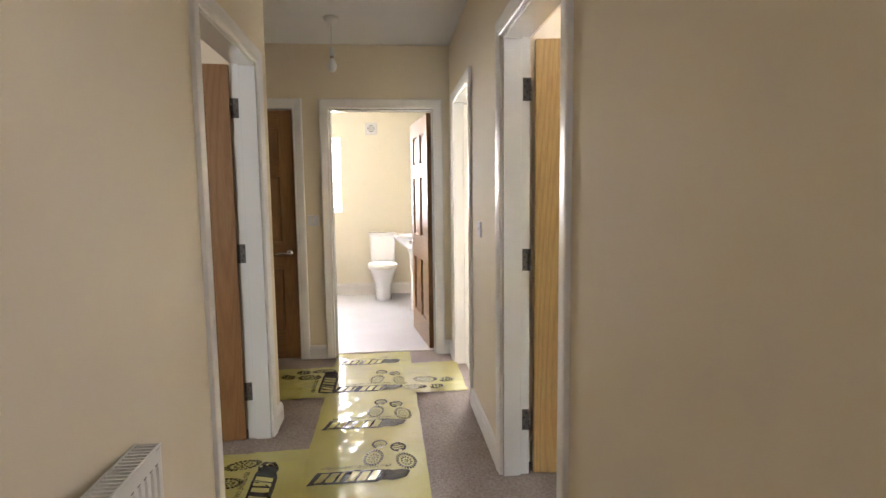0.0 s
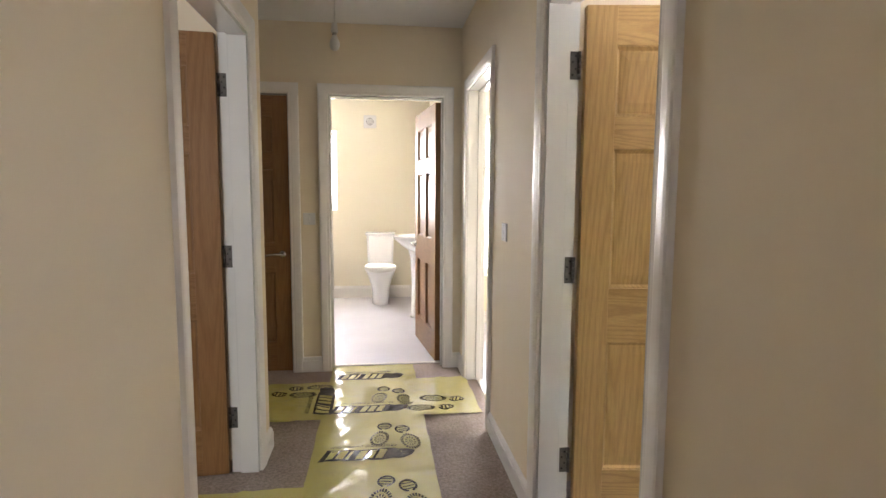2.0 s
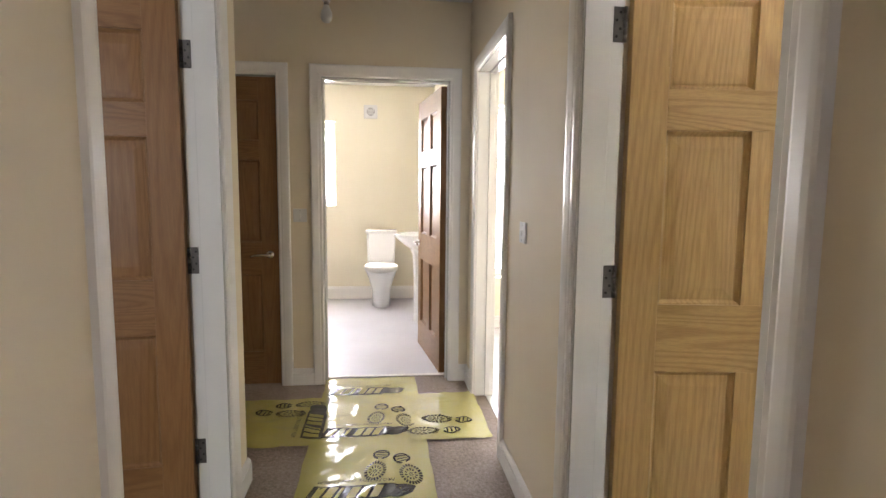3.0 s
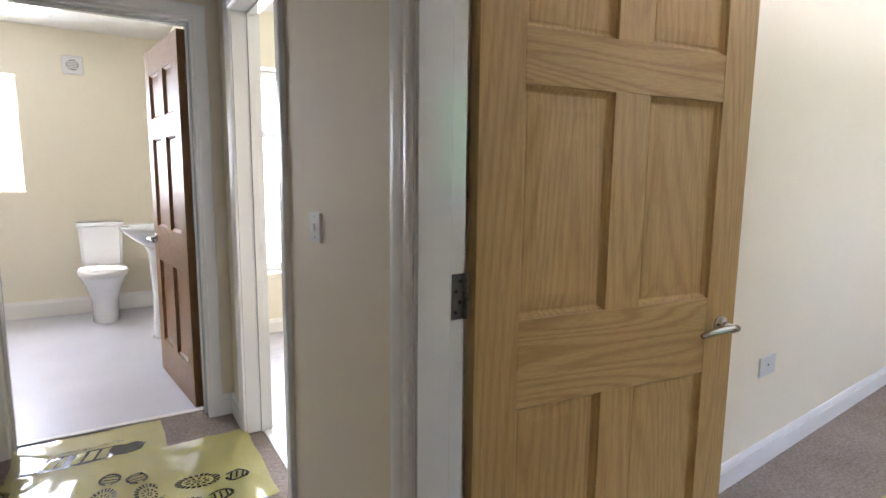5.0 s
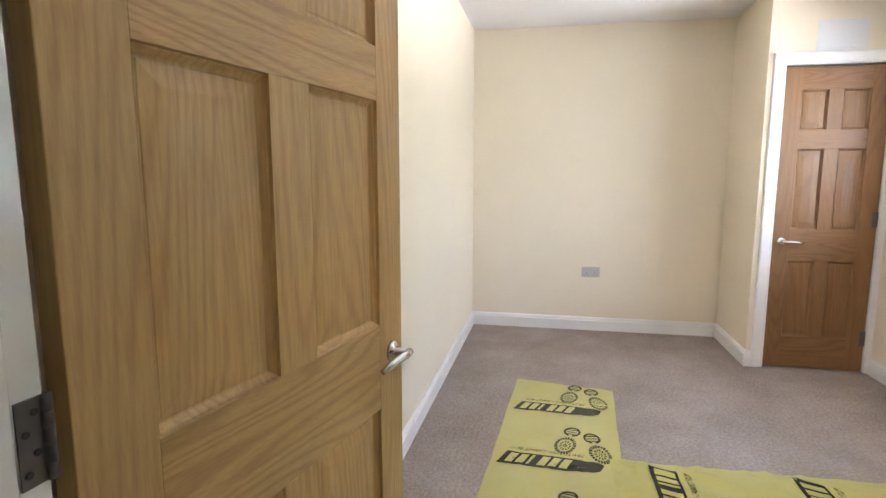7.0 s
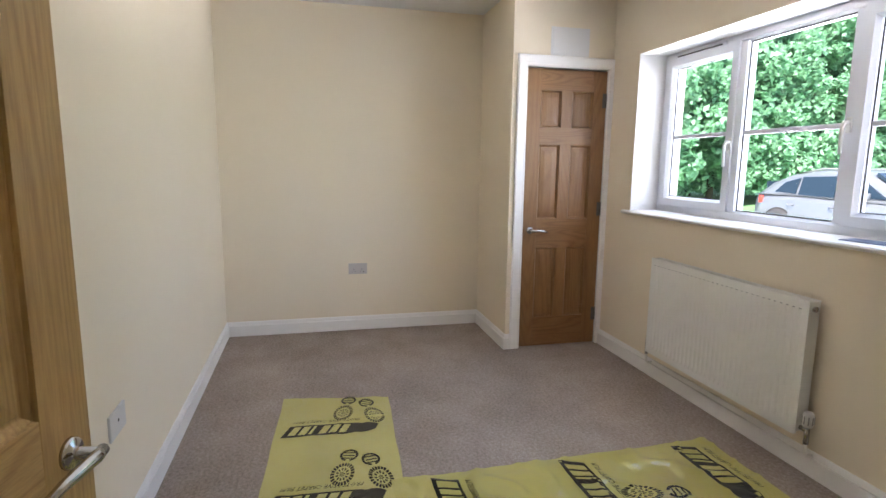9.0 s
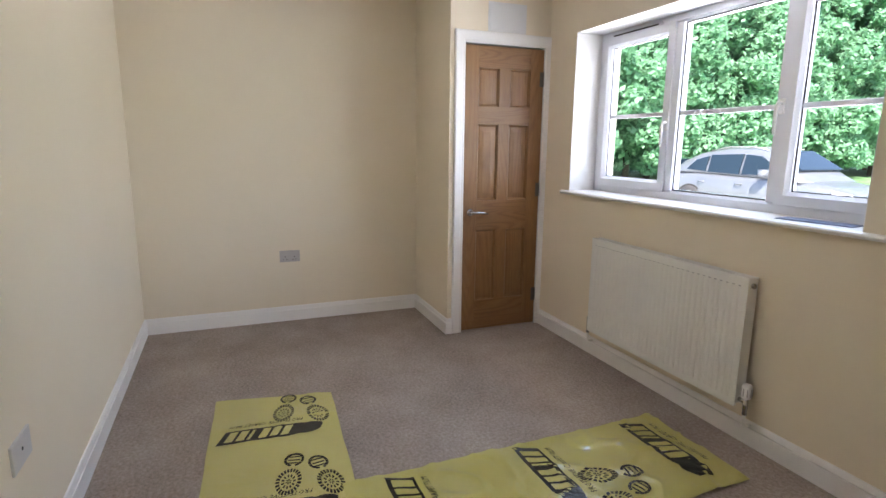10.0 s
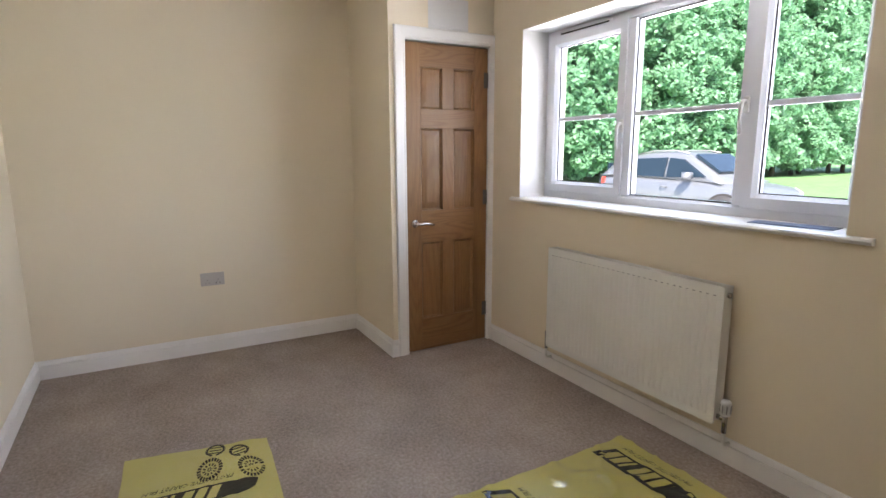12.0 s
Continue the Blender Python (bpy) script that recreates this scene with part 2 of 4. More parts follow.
def part(name, bm, mat, parent=None, label="", smooth=False):
    """Link a bmesh as one mesh object under a thing."""
    bmesh.ops.recalc_face_normals(bm, faces=bm.faces)
    me = bpy.data.meshes.new(name)
    bm.to_mesh(me)
    bm.free()
    me.materials.append(mat)
    if smooth:
        me.polygons.foreach_set("use_smooth", [True] * len(me.polygons))
    ob = new(name, me)
    if parent is not None:
        ob.parent = parent
    if label:
        tagged(ob, label)
    return ob


def thing(name, m, label, category, group="", kind=""):
    ob = new(name)
    ob.empty_display_size = 0.1
    ob.matrix_world = m
    return tagged(ob, label, category, group, kind)


def add_box(bm, x0, x1, y0, y1, z0, z1, bevel=0.0, seg=1):
    verts = [bm.verts.new((x, y, z)) for x in (x0, x1) for y in (y0, y1) for z in (z0, z1)]
    quads = ((0, 1, 3, 2), (4, 6, 7, 5), (0, 4, 5, 1), (2, 3, 7, 6), (0, 2, 6, 4), (1, 5, 7, 3))
    faces = [bm.faces.new([verts[i] for i in q]) for q in quads]
    if bevel > 0:
        edges = list({e for f in faces for e in f.edges})
        bmesh.ops.bevel(bm, geom=edges, offset=bevel, segments=seg, affect="EDGES", profile=0.5)


def box(name, x0, x1, y0, y1, z0, z1, mat, parent=None, bevel=0.0, seg=1, label=""):
    bm = bmesh.new()
    add_box(bm, x0, x1, y0, y1, z0, z1, bevel, seg)
    return part(name, bm, mat, parent, label)


def add_tube(bm, points, radius, seg=10, radii=None):
    """A round bar along a polyline."""
    rings = []
    pts = [Vector(p) for p in points]
    for i, p in enumerate(pts):
        d = (pts[min(i + 1, len(pts) - 1)] - pts[max(i - 1, 0)]).normalized()
        a = d.orthogonal().normalized() if i == 0 else (last - d * last.dot(d)).normalized()
        last = a
        b = d.cross(a)
        r = radii[i] if radii else radius
        rings.append([bm.verts.new(p + (a * math.cos(k * math.tau / seg) + b * math.sin(k * math.tau / seg)) * r) for k in range(seg)])
    for r0, r1 in zip(rings, rings[1:]):
        for k in range(seg):
            bm.faces.new((r0[k], r0[(k + 1) % seg], r1[(k + 1) % seg], r1[k]))
    bm.faces.new(rings[0][::-1])
    bm.faces.new(rings[-1])


def add_lathe(bm, profile, seg=24, center=(0, 0, 0)):
    """Spin (radius, z) pairs round the z axis."""
    rings = []
    for r, z in profile:
        rings.append([bm.verts.new((center[0] + r * math.cos(k * math.tau / seg), center[1] + r * math.sin(k * math.tau / seg), center[2] + z)) for k in range(seg)])
    for r0, r1 in zip(rings, rings[1:]):
        for k in range(seg):
            bm.faces.new((r0[k], r0[(k + 1) % seg], r1[(k + 1) % seg], r1[k]))
    bm.faces.new(rings[0][::-1])
    bm.faces.new(rings[-1])


def add_loft(bm, rings, cap=True):
    made = [[bm.verts.new(p) for p in ring] for ring in rings]
    n = len(made[0])
    for r0, r1 in zip(made, made[1:]):
        for k in range(n):
            bm.faces.new((r0[k], r0[(k + 1) % n], r1[(k + 1) % n], r1[k]))
    if cap:
        bm.faces.new(made[0][::-1])
        bm.faces.new(made[-1])


def slab(name, along, a0, a1, b0, b1, z0, z1, holes, mat, label="", face_mats=None):
    """A wall with thickness and openings through it. along 'x' or 'y'; holes are (start, end, bottom, top)."""
    us = sorted({a0, a1, *[h[0] for h in holes], *[h[1] for h in holes]})
    zs = sorted({z0, z1, *[h[2] for h in holes], *[h[3] for h in holes]})
    solid = lambda i, j: 0 <= i < len(us) - 1 and 0 <= j < len(zs) - 1 and not any(
        h[0] <= (us[i] + us[i + 1]) / 2 <= h[1] and h[2] <= (zs[j] + zs[j + 1]) / 2 <= h[3] for h in holes)
    bm = bmesh.new()
    cache = {}

    def v(u, b, z):
        key = (round(u, 4), round(b, 4), round(z, 4))
        if key not in cache:
            cache[key] = bm.verts.new((u, b, z) if along == "x" else (b, u, z))
        return cache[key]

    for i in range(len(us) - 1):
        for j in range(len(zs) - 1):
            if not solid(i, j):
                continue
            u0, u1, w0, w1 = us[i], us[i + 1], zs[j], zs[j + 1]
            bm.faces.new((v(u0, b0, w0), v(u1, b0, w0), v(u1, b0, w1), v(u0, b0, w1)))
            bm.faces.new((v(u0, b1, w0), v(u0, b1, w1), v(u1, b1, w1), v(u1, b1, w0)))
            if not solid(i - 1, j):
                bm.faces.new((v(u0, b0, w0), v(u0, b0, w1), v(u0, b1, w1), v(u0, b1, w0)))
            if not solid(i + 1, j):
                bm.faces.new((v(u1, b0, w0), v(u1, b1, w0), v(u1, b1, w1), v(u1, b0, w1)))
            if not solid(i, j - 1):
                bm.faces.new((v(u0, b0, w0), v(u0, b1, w0), v(u1, b1, w0), v(u1, b0, w0)))
            if not solid(i, j + 1):
                bm.faces.new((v(u0, b0, w1), v(u1, b0, w1), v(u1, b1, w1), v(u0, b1, w1)))
    ob = part(name, bm, mat)
    return tagged(ob, label, "wall", "", "structure")


SKIRT = [(0.0, 0.0), (0.017, 0.0), (0.017, 0.082), (0.007, 0.0835), (0.007, 0.0875), (0.015, 0.089), (0.0105, 0.101), (0.006, 0.110), (0.0, 0.112)]


def skirting(points, label="white gloss ogee skirting board", side=1, profile=SKIRT, name="baseboard"):
    """A moulded board along a line on plan, standing out to the left of its way (side 1) or right (-1)."""
    pts = [Vector((x, y)) for x, y in points]
    rings = []
    for i, p in enumerate(pts):
        d0 = (p - pts[i - 1]).normalized() if i else None
        d1 = (pts[i + 1] - p).normalized() if i < len(pts) - 1 else None
        n0 = Vector((-d0.y, d0.x)) * side if d0 else None
        n1 = Vector((-d1.y, d1.x)) * side if d1 else None
        n = (n0 + n1).normalized() if n0 and n1 else (n0 or n1)
        k = 1 / max(0.3, n.dot(n0 or n1))
        rings.append([(p.x + n.x * u * k, p.y + n.y * u * k, z) for u, z in profile])
    bm = bmesh.new()
    add_loft(bm, rings)
    return tagged(part(name, bm, GLOSS), label, "skirting board", "", "structure")


ARCH = [(0.004, 0.0), (0.004, 0.010), (0.009, 0.014), (0.020, 0.0135), (0.026, 0.016), (0.050, 0.019), (0.062, 0.019), (0.068, 0.016), (0.070, 0.0)]


def architrave(m, width, height, label="white gloss moulded door architrave", mat=None):
    """Moulded trim round an opening: local x across, y out of the wall, z up."""
    bm = bmesh.new()
    paths = []
    for u, d in [(u * 1.12, d) for u, d in ARCH]:
        paths.append([(-u, d, 0.0), (-u, d, height + u), (width + u, d, height + u), (width + u, d, 0.0)])
    add_loft(bm, [[paths[k][i] for k in range(len(ARCH))] for i in range(4)])
    bm.transform(m)
    return tagged(part("trim", bm, mat or GLOSS), label, "architrave", "", "structure")


def lining(m, width, depth, height, stop):
    """Door lining: two jambs and a head with a stop bead, inside the opening. Local y runs into the wall."""
    t = thing("door_lining", m, "white painted door lining with stop bead", "door frame", "", "structure")
    for nm, x0, x1, z0, z1 in (("jamb", -0.03, 0, 0, height + 0.03), ("jamb", width, width + 0.03, 0, height + 0.03), ("head", 0, width, height, height + 0.03)):
        box(nm, x0, x1, -depth, 0, z0, z1, SATIN, t, 0.0015)
    s0, s1 = stop
    for x0, x1, z0, z1 in ((0.0, 0.012, 0, height), (width - 0.012, width, 0, height), (0.012, width - 0.012, height - 0.012, height)):
        box("stop_bead", x0, x1, s0, s1, z0, z1, SATIN, t, 0.001)
    return t


# ---- large structure ----
CE = 2.489
HR, BR = 1.020, 1.145        # right hall wall: hall face, bedroom face
HL, LR = -0.150, -0.277      # left hall wall: hall face, room face
EY, EB = 4.710, 4.835        # end wall: hall face, bathroom face
BY0, BY1, BX1 = 0.058, 2.814, 5.305   # bedroom
CX, CY = 4.612, 0.812        # cupboard box: front, side
HEAD = 1.998
D1 = (1.888, 2.705)          # bedroom door opening on y
D3 = (3.655, 4.410)          # side room opening on y
DL = (2.378, 3.262)          # left room opening on y
DB = (0.070, 0.885)          # bathroom opening on x
DC = (-0.983, -0.216)        # hall cupboard opening on x
DW = (0.096, 0.702)          # bedroom cupboard opening on y
W = 0.03


def hole(a, top=HEAD):
    return (a[0] - W, a[1] + W, 0.0, top + W)


slab("wall_hall_east", "y", -1.30, EY, HR, BR, 0, CE, [hole(D1), hole(D3), (-1.10, -0.34, 0.40, 2.10)], PAINT, "matt magnolia painted hall wall")
# unseen slab added to keep the outdoor lamps from leaking into the hall
slab("wall_entrance_outer", "y", -1.30, -0.31, BR, BR + 0.08, 0, CE, [], PAINT, "unseen magnolia painted slab added to block outdoor light")
slab("wall_hall_west", "y", -1.30, 3.498, LR, HL, 0, CE, [hole(DL), (-1.20, -0.30, 0.0, 2.10)], PAINT, "matt magnolia painted hall wall")
slab("wall_hall_end", "x", -1.70, BR, EY, EB, 0, CE, [hole(DB), hole(DC)], PAINT, "matt magnolia painted end wall of the hall")
slab("wall_recess_south", "x", -3.60, LR, 3.388, 3.498, 0, CE, [], PAINT, "matt magnolia painted recess wall")
slab("wall_recess_west", "y", 3.498, EY, -1.70, -1.60, 0, CE, [], PAINT, "matt magnolia painted recess wall")
slab("wall_hall_south", "x", LR, BR, -1.42, -1.30, 0, CE, [], PAINT, "matt magnolia painted wall behind the entrance")
# unseen dark space added off the hall; it swallows light bounced between the walls
slab("wall_lobby_south", "x", -3.60, LR, -1.42, -1.30, 0, CE, [], PAINT, "magnolia painted wall of an unseen space added to absorb hall light")
slab("wall_lobby_west", "y", -1.42, 0.30, -3.60, -3.50, 0, CE, [], PAINT, "magnolia painted wall of an unseen space added to absorb hall light")
slab("wall_lobby_north", "x", -3.50, LR, 0.02, 0.10, 0, CE, [], PAINT, "magnolia painted wall of an unseen space added to absorb hall light")
slab("wall_bedroom_north", "x", 1.10, BX1, BY1, 2.975, 0, CE, [], PAINT, "matt magnolia painted bedroom wall")
slab("wall_bedroom_east", "y", -0.30, 2.975, BX1, BX1 + 0.12, 0, CE, [], PAINT, "matt magnolia painted bedroom back wall")
WX = (2.432, 4.297, 1.037, 2.057)
slab("wall_bedroom_south", "x", 0.87, BX1, -0.30, BY0, 0, CE, [WX], PAINT, "matt magnolia painted wall with a wide window opening")
slab("wall_cupboard_front", "y", BY0, CY, CX, CX + 0.09, 0, CE, [hole(DW)], PAINT, "matt magnolia painted cupboard front")
slab("wall_cupboard_side", "x", CX + 0.09, BX1, CY - 0.09, CY, 0, CE, [], PAINT, "matt magnolia painted cupboard side")
BWX = (-0.80, -0.085, 1.107, 2.075)
slab("wall_bathroom_north", "x", -1.30, 1.16, 7.59, 7.84, 0, CE, [BWX], BATH_PAINT, "pale cream painted bathroom wall with a window")
slab("wall_bathroom_west", "y", EB, 7.59, -1.40, -1.30, 0, CE, [], BATH_PAINT, "pale cream painted bathroom wall")
slab("wall_bathroom_east", "y", EB, 7.59, 1.06, 1.16, 0, CE, [], BATH_PAINT, "pale cream painted bathroom wall")
RWX = (1.36, 2.46, 0.48, 2.08)
slab("wall_side_room_north", "x", 1.16, 3.60, 6.11, 6.36, 0, CE, [RWX], BATH_PAINT, "pale painted wall with a tall window")
slab("wall_side_room_east", "y", 3.20, 6.11, 3.50, 3.60, 0, CE, [], BATH_PAINT, "pale painted side room wall")
LWX = (-3.0, -1.4, 0.95, 2.1)
slab("wall_left_room_south", "x", -3.60, LR, 0.30, 0.50, 0, CE, [LWX], PAINT, "matt magnolia painted wall with a window")
slab("wall_left_room_west", "y", 0.50, 3.388, -3.60, -3.50, 0, CE, [], PAINT, "matt magnolia painted left room wall")
for x0, x1, y0, y1 in ((-4.0, 5.43, 0.30, 8.2), (0.60, 5.43, -0.30, 0.30), (-4.0, 0.60, -1.9, 0.30)):
    tagged(box("ceiling", x0, x1, y0, y1, CE, CE + 0.12, CEILING), "flat white emulsioned ceiling", "ceiling", "", "structure")
tagged(box("floor", 1.09, 5.43, -0.30, 2.975, -0.10, 0.0, CARPET), "taupe twist pile carpet of the bedroom", "floor", "", "structure")
tagged(box("floor_hall", -3.6, 1.35, -1.42, EB - 0.008, -0.10, -0.0015, CARPET), "taupe twist pile carpet of the hall", "floor", "", "structure")
tagged(box("floor_bathroom", -1.40, 1.16, EB - 0.008, 7.84, -0.10, -0.003, VINYL), "pale glossy vinyl bathroom floor", "floor", "", "structure")
tagged(box("floor_side_room", 1.125, 3.6, 3.10, 6.36, -0.09, 0.002, LAMINATE), "grey laminate floor of the side room", "floor", "", "structure")
tagged(box("threshold_strip", DB[0], DB[1], EB - 0.022, EB + 0.012, 0.0, 0.007, GLOSS, bevel=0.003), "white metal threshold strip", "threshold", "", "structure")
tagged(box("threshold_strip", 1.095, 1.128, D3[0], D3[1], 0.0, 0.007, GLOSS, bevel=0.003), "white metal threshold strip", "threshold", "", "structure")

HALL_SIDE = ("wall_hall", "wall_entrance", "wall_recess", "wall_lobby", "wall_bathroom", "wall_side", "wall_left", "floor_", "threshold")
for ob in list(bpy.data.objects):
    if ob.name.startswith(HALL_SIDE):
        ob.matrix_world = HALL
# trims: local x along the opening, local y out of the wall
architrave(HALL @ pose(HR, D1[0] - 0.018, 0, 0, 0, 90), D1[1] - D1[0] + 0.018, HEAD)
architrave(HALL @ pose(HR, D3[0], 0, 0, 0, 90), D3[1] - D3[0], HEAD)
architrave(HALL @ pose(HL, DL[1], 0, 0, 0, -90), DL[1] - DL[0], HEAD)
architrave(HALL @ pose(DB[1], EY, 0, 0, 0, 180), DB[1] - DB[0], HEAD)
architrave(HALL @ pose(DC[1], EY, 0, 0, 0, 180), DC[1] - DC[0], HEAD)
architrave(pose(CX, DW[0], 0, 0, 0, 90), DW[1] - DW[0], HEAD)
architrave(HALL @ pose(BR, D1[1] + 0.05, 0, 0, 0, -90), D1[1] + 0.05 - D1[0], HEAD)
lining(HALL @ pose(HR, D1[0], 0, 0, 0, 90), D1[1] - D1[0], BR - HR, HEAD, (-0.082, -0.003))
lining(HALL @ pose(HR, D3[0], 0, 0, 0, 90), D3[1] - D3[0], BR - HR, HEAD, (-0.100, -0.068))
lining(HALL @ pose(HL, DL[1], 0, 0, 0, -90), DL[1] - DL[0], HL - LR, HEAD, (-0.084, -0.003))
lining(HALL @ pose(DB[1], EY, 0, 0, 0, 180), DB[1] - DB[0], EB - EY, HEAD, (-0.080, -0.048))
lining(HALL @ pose(DC[1], EY, 0, 0, 0, 180), DC[1] - DC[0], EB - EY, HEAD, (-0.085, -0.060))
lining(pose(CX, DW[0], 0, 0, 0, 90), DW[1] - DW[0], 0.09, HEAD, (-0.075, -0.058))

skirting([(HR, D1[1] + 0.079), (HR, D3[0] - 0.079)]).matrix_world = HALL
skirting([(HR, -1.30), (HR, D1[0] - 0.079)]).matrix_world = HALL
skirting([(HR, D3[1] + 0.079), (HR, EY), (DB[1] + 0.07, EY)]).matrix_world = HALL
skirting([(DB[0] - 0.07, EY), (DC[1] + 0.07, EY)]).matrix_world = HALL
skirting([(HL, DL[0] - 0.079), (HL, -1.30)]).matrix_world = HALL
skirting([(-1.6, 3.498), (HL, 3.498), (HL, DL[1] + 0.079)], side=1).matrix_world = HALL
skirting([(DC[0] - 0.07, EY), (-1.60, EY), (-1.60, 3.498)]).matrix_world = HALL
skirting([(BR + 0.05, BY1), (BX1, BY1), (BX1, CY), (CX, CY), (CX, DW[1] + 0.079)], side=-1)
skirting([(CX - 0.019, BY0), (BR + 0.02, BY0)], side=-1)
TALL = [(0.0, 0.0), (0.016, 0.0), (0.016, 0.12), (0.010, 0.135), (0.006, 0.148), (0.0, 0.15)]
skirting([(-1.30, EB), (-1.30, 7.59), (1.06, 7.59), (1.06, EB)], side=-1, profile=TALL).matrix_world = HALL
skirting([(1.16, 6.11), (3.50, 6.11), (3.50, 3.24)], side=-1).matrix_world = HALL

# ---- doors ----


def lever(parent, x, z, y, out, toward):
    """Lever handle on a round rose. out: +1 or -1 along local y; toward: which way the lever points on local x."""
    bm = bmesh.new()
    add_lathe(bm, [(0.026, 0.0), (0.026, 0.005), (0.023, 0.009), (0.012, 0.010), (0.010, 0.014), (0.010, 0.045), (0.004, 0.047)], 20)
    bm.transform(pose(x, y, z, -90 * out, 0, 0))
    h = part("handle", bm, CHROME, parent, "polished chrome lever handle on a round rose", True)
    bm = bmesh.new()
    o = y + out * 0.045
    add_tube(bm, [(x - 0.012 * toward, o, z), (x + 0.012 * toward, o + out * 0.004, z), (x + 0.045 * toward, o + out * 0.005, z + 0.002),
                  (x + 0.085 * toward, o + out * 0.001, z - 0.002), (x + 0.118 * toward, o - out * 0.004, z - 0.010)], 0.009, 12, [0.010, 0.0105, 0.010, 0.009, 0.0075])
    part("lever", bm, CHROME, h, "", True)
    return h


def panel_door(name, m, w, label, th=0.040, h=1.981, red=False, handles=(1, -1), group=""):
    """Six panel oak door: hinge edge at local x 0, leaf along +x, thickness from y 0 to th, 8 mm off the floor."""
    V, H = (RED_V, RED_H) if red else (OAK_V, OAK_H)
    door = thing(name, m @ pose(0, 0, 0.008), label, "door", group)
    st = 0.113 if w > 0.8 else (0.110 if w > 0.7 else 0.104)
    mid = w / 2
    inner = w - st
    mu = 0.055 if w > 0.8 else (0.052 if w > 0.7 else 0.042)
    rows = ((0.218, 0.732), (0.943, 1.466), (1.585, 1.838))
    rails = ((0.0, 0.218), (0.732, 0.943), (1.466, 1.585), (1.838, h))
    for x0, x1 in ((0, st), (inner, w)):
        box("stile", x0, x1, 0, th, 0, h, V, door, 0.0012)
    for z0, z1 in rails:
        box("rail", st, inner, 0.0004, th - 0.0004, z0, z1, H, door, 0.0008)
    for z0, z1 in rows:
        box("muntin", mid - mu, mid + mu, 0.0004, th - 0.0004, z0, z1, V, door, 0.0008)
        for x0, x1 in ((st, mid - mu), (mid + mu, inner)):
            bm = bmesh.new()
            for s, y in ((-1, th), (1, 0.0)):
                rings = []
                for inset, depth in ((0.0, 0.0005), (0.0008, 0.0080), (0.0035, 0.0086), (0.0110, 0.0165), (0.0135, 0.0176), (0.0165, 0.0176), (0.0185, 0.0162), (0.046, 0.0128), (0.050, 0.0124)):
                    yy = y + s * depth
                    a0, a1, b0, b1 = x0 + inset, x1 - inset, z0 + inset, z1 - inset
                    rings.append([(a0, yy, b0), (a1, yy, b0), (a1, yy, b1), (a0, yy, b1)])
                made = [[bm.verts.new(p) for p in r] for r in rings]
                for r0, r1 in zip(made, made[1:]):
                    for k in range(4):
                        bm.faces.new((r0[k], r0[(k + 1) % 4], r1[(k + 1) % 4], r1[k]))
                bm.faces.new(made[-1])
            part("panel", bm, V, door)
    for out in handles:
        lever(door, w - 0.056, 0.862, th if out > 0 else 0.0, out, -1)
    return door


def hinge(m, label="brushed steel butt hinge on a door frame"):
    """Butt hinge: leaf plate on the jamb, knuckle of five barrels, screws."""
    hg = thing("hinge", m, label, "hinge", "door hinges")
    box("leaf", -0.031, 0.0, 0.0, 0.0025, -0.05, 0.05, HINGE_STEEL, hg, 0.0008)
    for k in range(5):
        bm = bmesh.new()
        add_tube(bm, [(0.003, 0.004, -0.05 + k * 0.02 + 0.0006), (0.003, 0.004, -0.05 + (k + 1) * 0.02 - 0.0006)], 0.0062, 10)
        part("knuckle", bm, HINGE_STEEL, hg, "", True)
    for z, x in ((-0.034, -0.011), (-0.012, -0.022), (0.012, -0.011), (0.034, -0.022)):
        bm = bmesh.new()
        add_tube(bm, [(x, 0.0026, z), (x, 0.0040, z)], 0.0042, 10)
        part("screw", bm, DARK, hg)
    return hg


# bedroom door, swung into the bedroom; local -y is the face seen from the hall
panel_door("bedroom_door", pose(1.175, 2.733, 0, 0, 0, -11.2) @ pose(0, -0.040, 0), 0.838,
           "six-panel pale oak bedroom door standing open", handles=(-1, 1), group="oak doors")
for z in (1.775, 1.020, 0.267):
    hinge(HALL @ pose(BR - 0.003, D1[1], z, 0, 0, 0) @ pose(0, 0, 0, 180, 0, 0))
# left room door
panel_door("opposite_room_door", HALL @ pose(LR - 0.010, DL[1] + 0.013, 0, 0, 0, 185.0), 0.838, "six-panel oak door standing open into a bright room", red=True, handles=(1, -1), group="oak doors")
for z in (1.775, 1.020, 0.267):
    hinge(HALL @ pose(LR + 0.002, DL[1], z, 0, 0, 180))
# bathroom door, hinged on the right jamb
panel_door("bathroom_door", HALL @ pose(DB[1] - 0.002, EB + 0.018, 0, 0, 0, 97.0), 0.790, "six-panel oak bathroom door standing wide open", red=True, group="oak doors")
for z in (1.775, 1.020, 0.267):
    hinge(HALL @ pose(DB[1], EB - 0.002, z, 0, 0, 90))
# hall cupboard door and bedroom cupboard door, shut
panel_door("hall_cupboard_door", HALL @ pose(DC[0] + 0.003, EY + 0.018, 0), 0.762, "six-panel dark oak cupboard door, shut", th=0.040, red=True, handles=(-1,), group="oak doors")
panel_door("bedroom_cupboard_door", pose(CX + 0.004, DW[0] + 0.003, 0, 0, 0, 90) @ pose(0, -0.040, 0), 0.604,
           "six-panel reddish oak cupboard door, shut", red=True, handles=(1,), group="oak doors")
for z in (1.79, 1.02, 0.23):
    hinge(pose(CX + 0.0035, DW[0] + 0.002, z, 0, 0, -90))
# strike plate on the far jamb of the side room opening
plate = thing("strike_plate", HALL @ pose(1.110, D3[1], 0.885), "small steel strike plate on a white door lining", "strike plate")
box("plate", -0.011, 0.011, -0.002, 0.0, -0.030, 0.030, STEEL, plate, 0.0006)
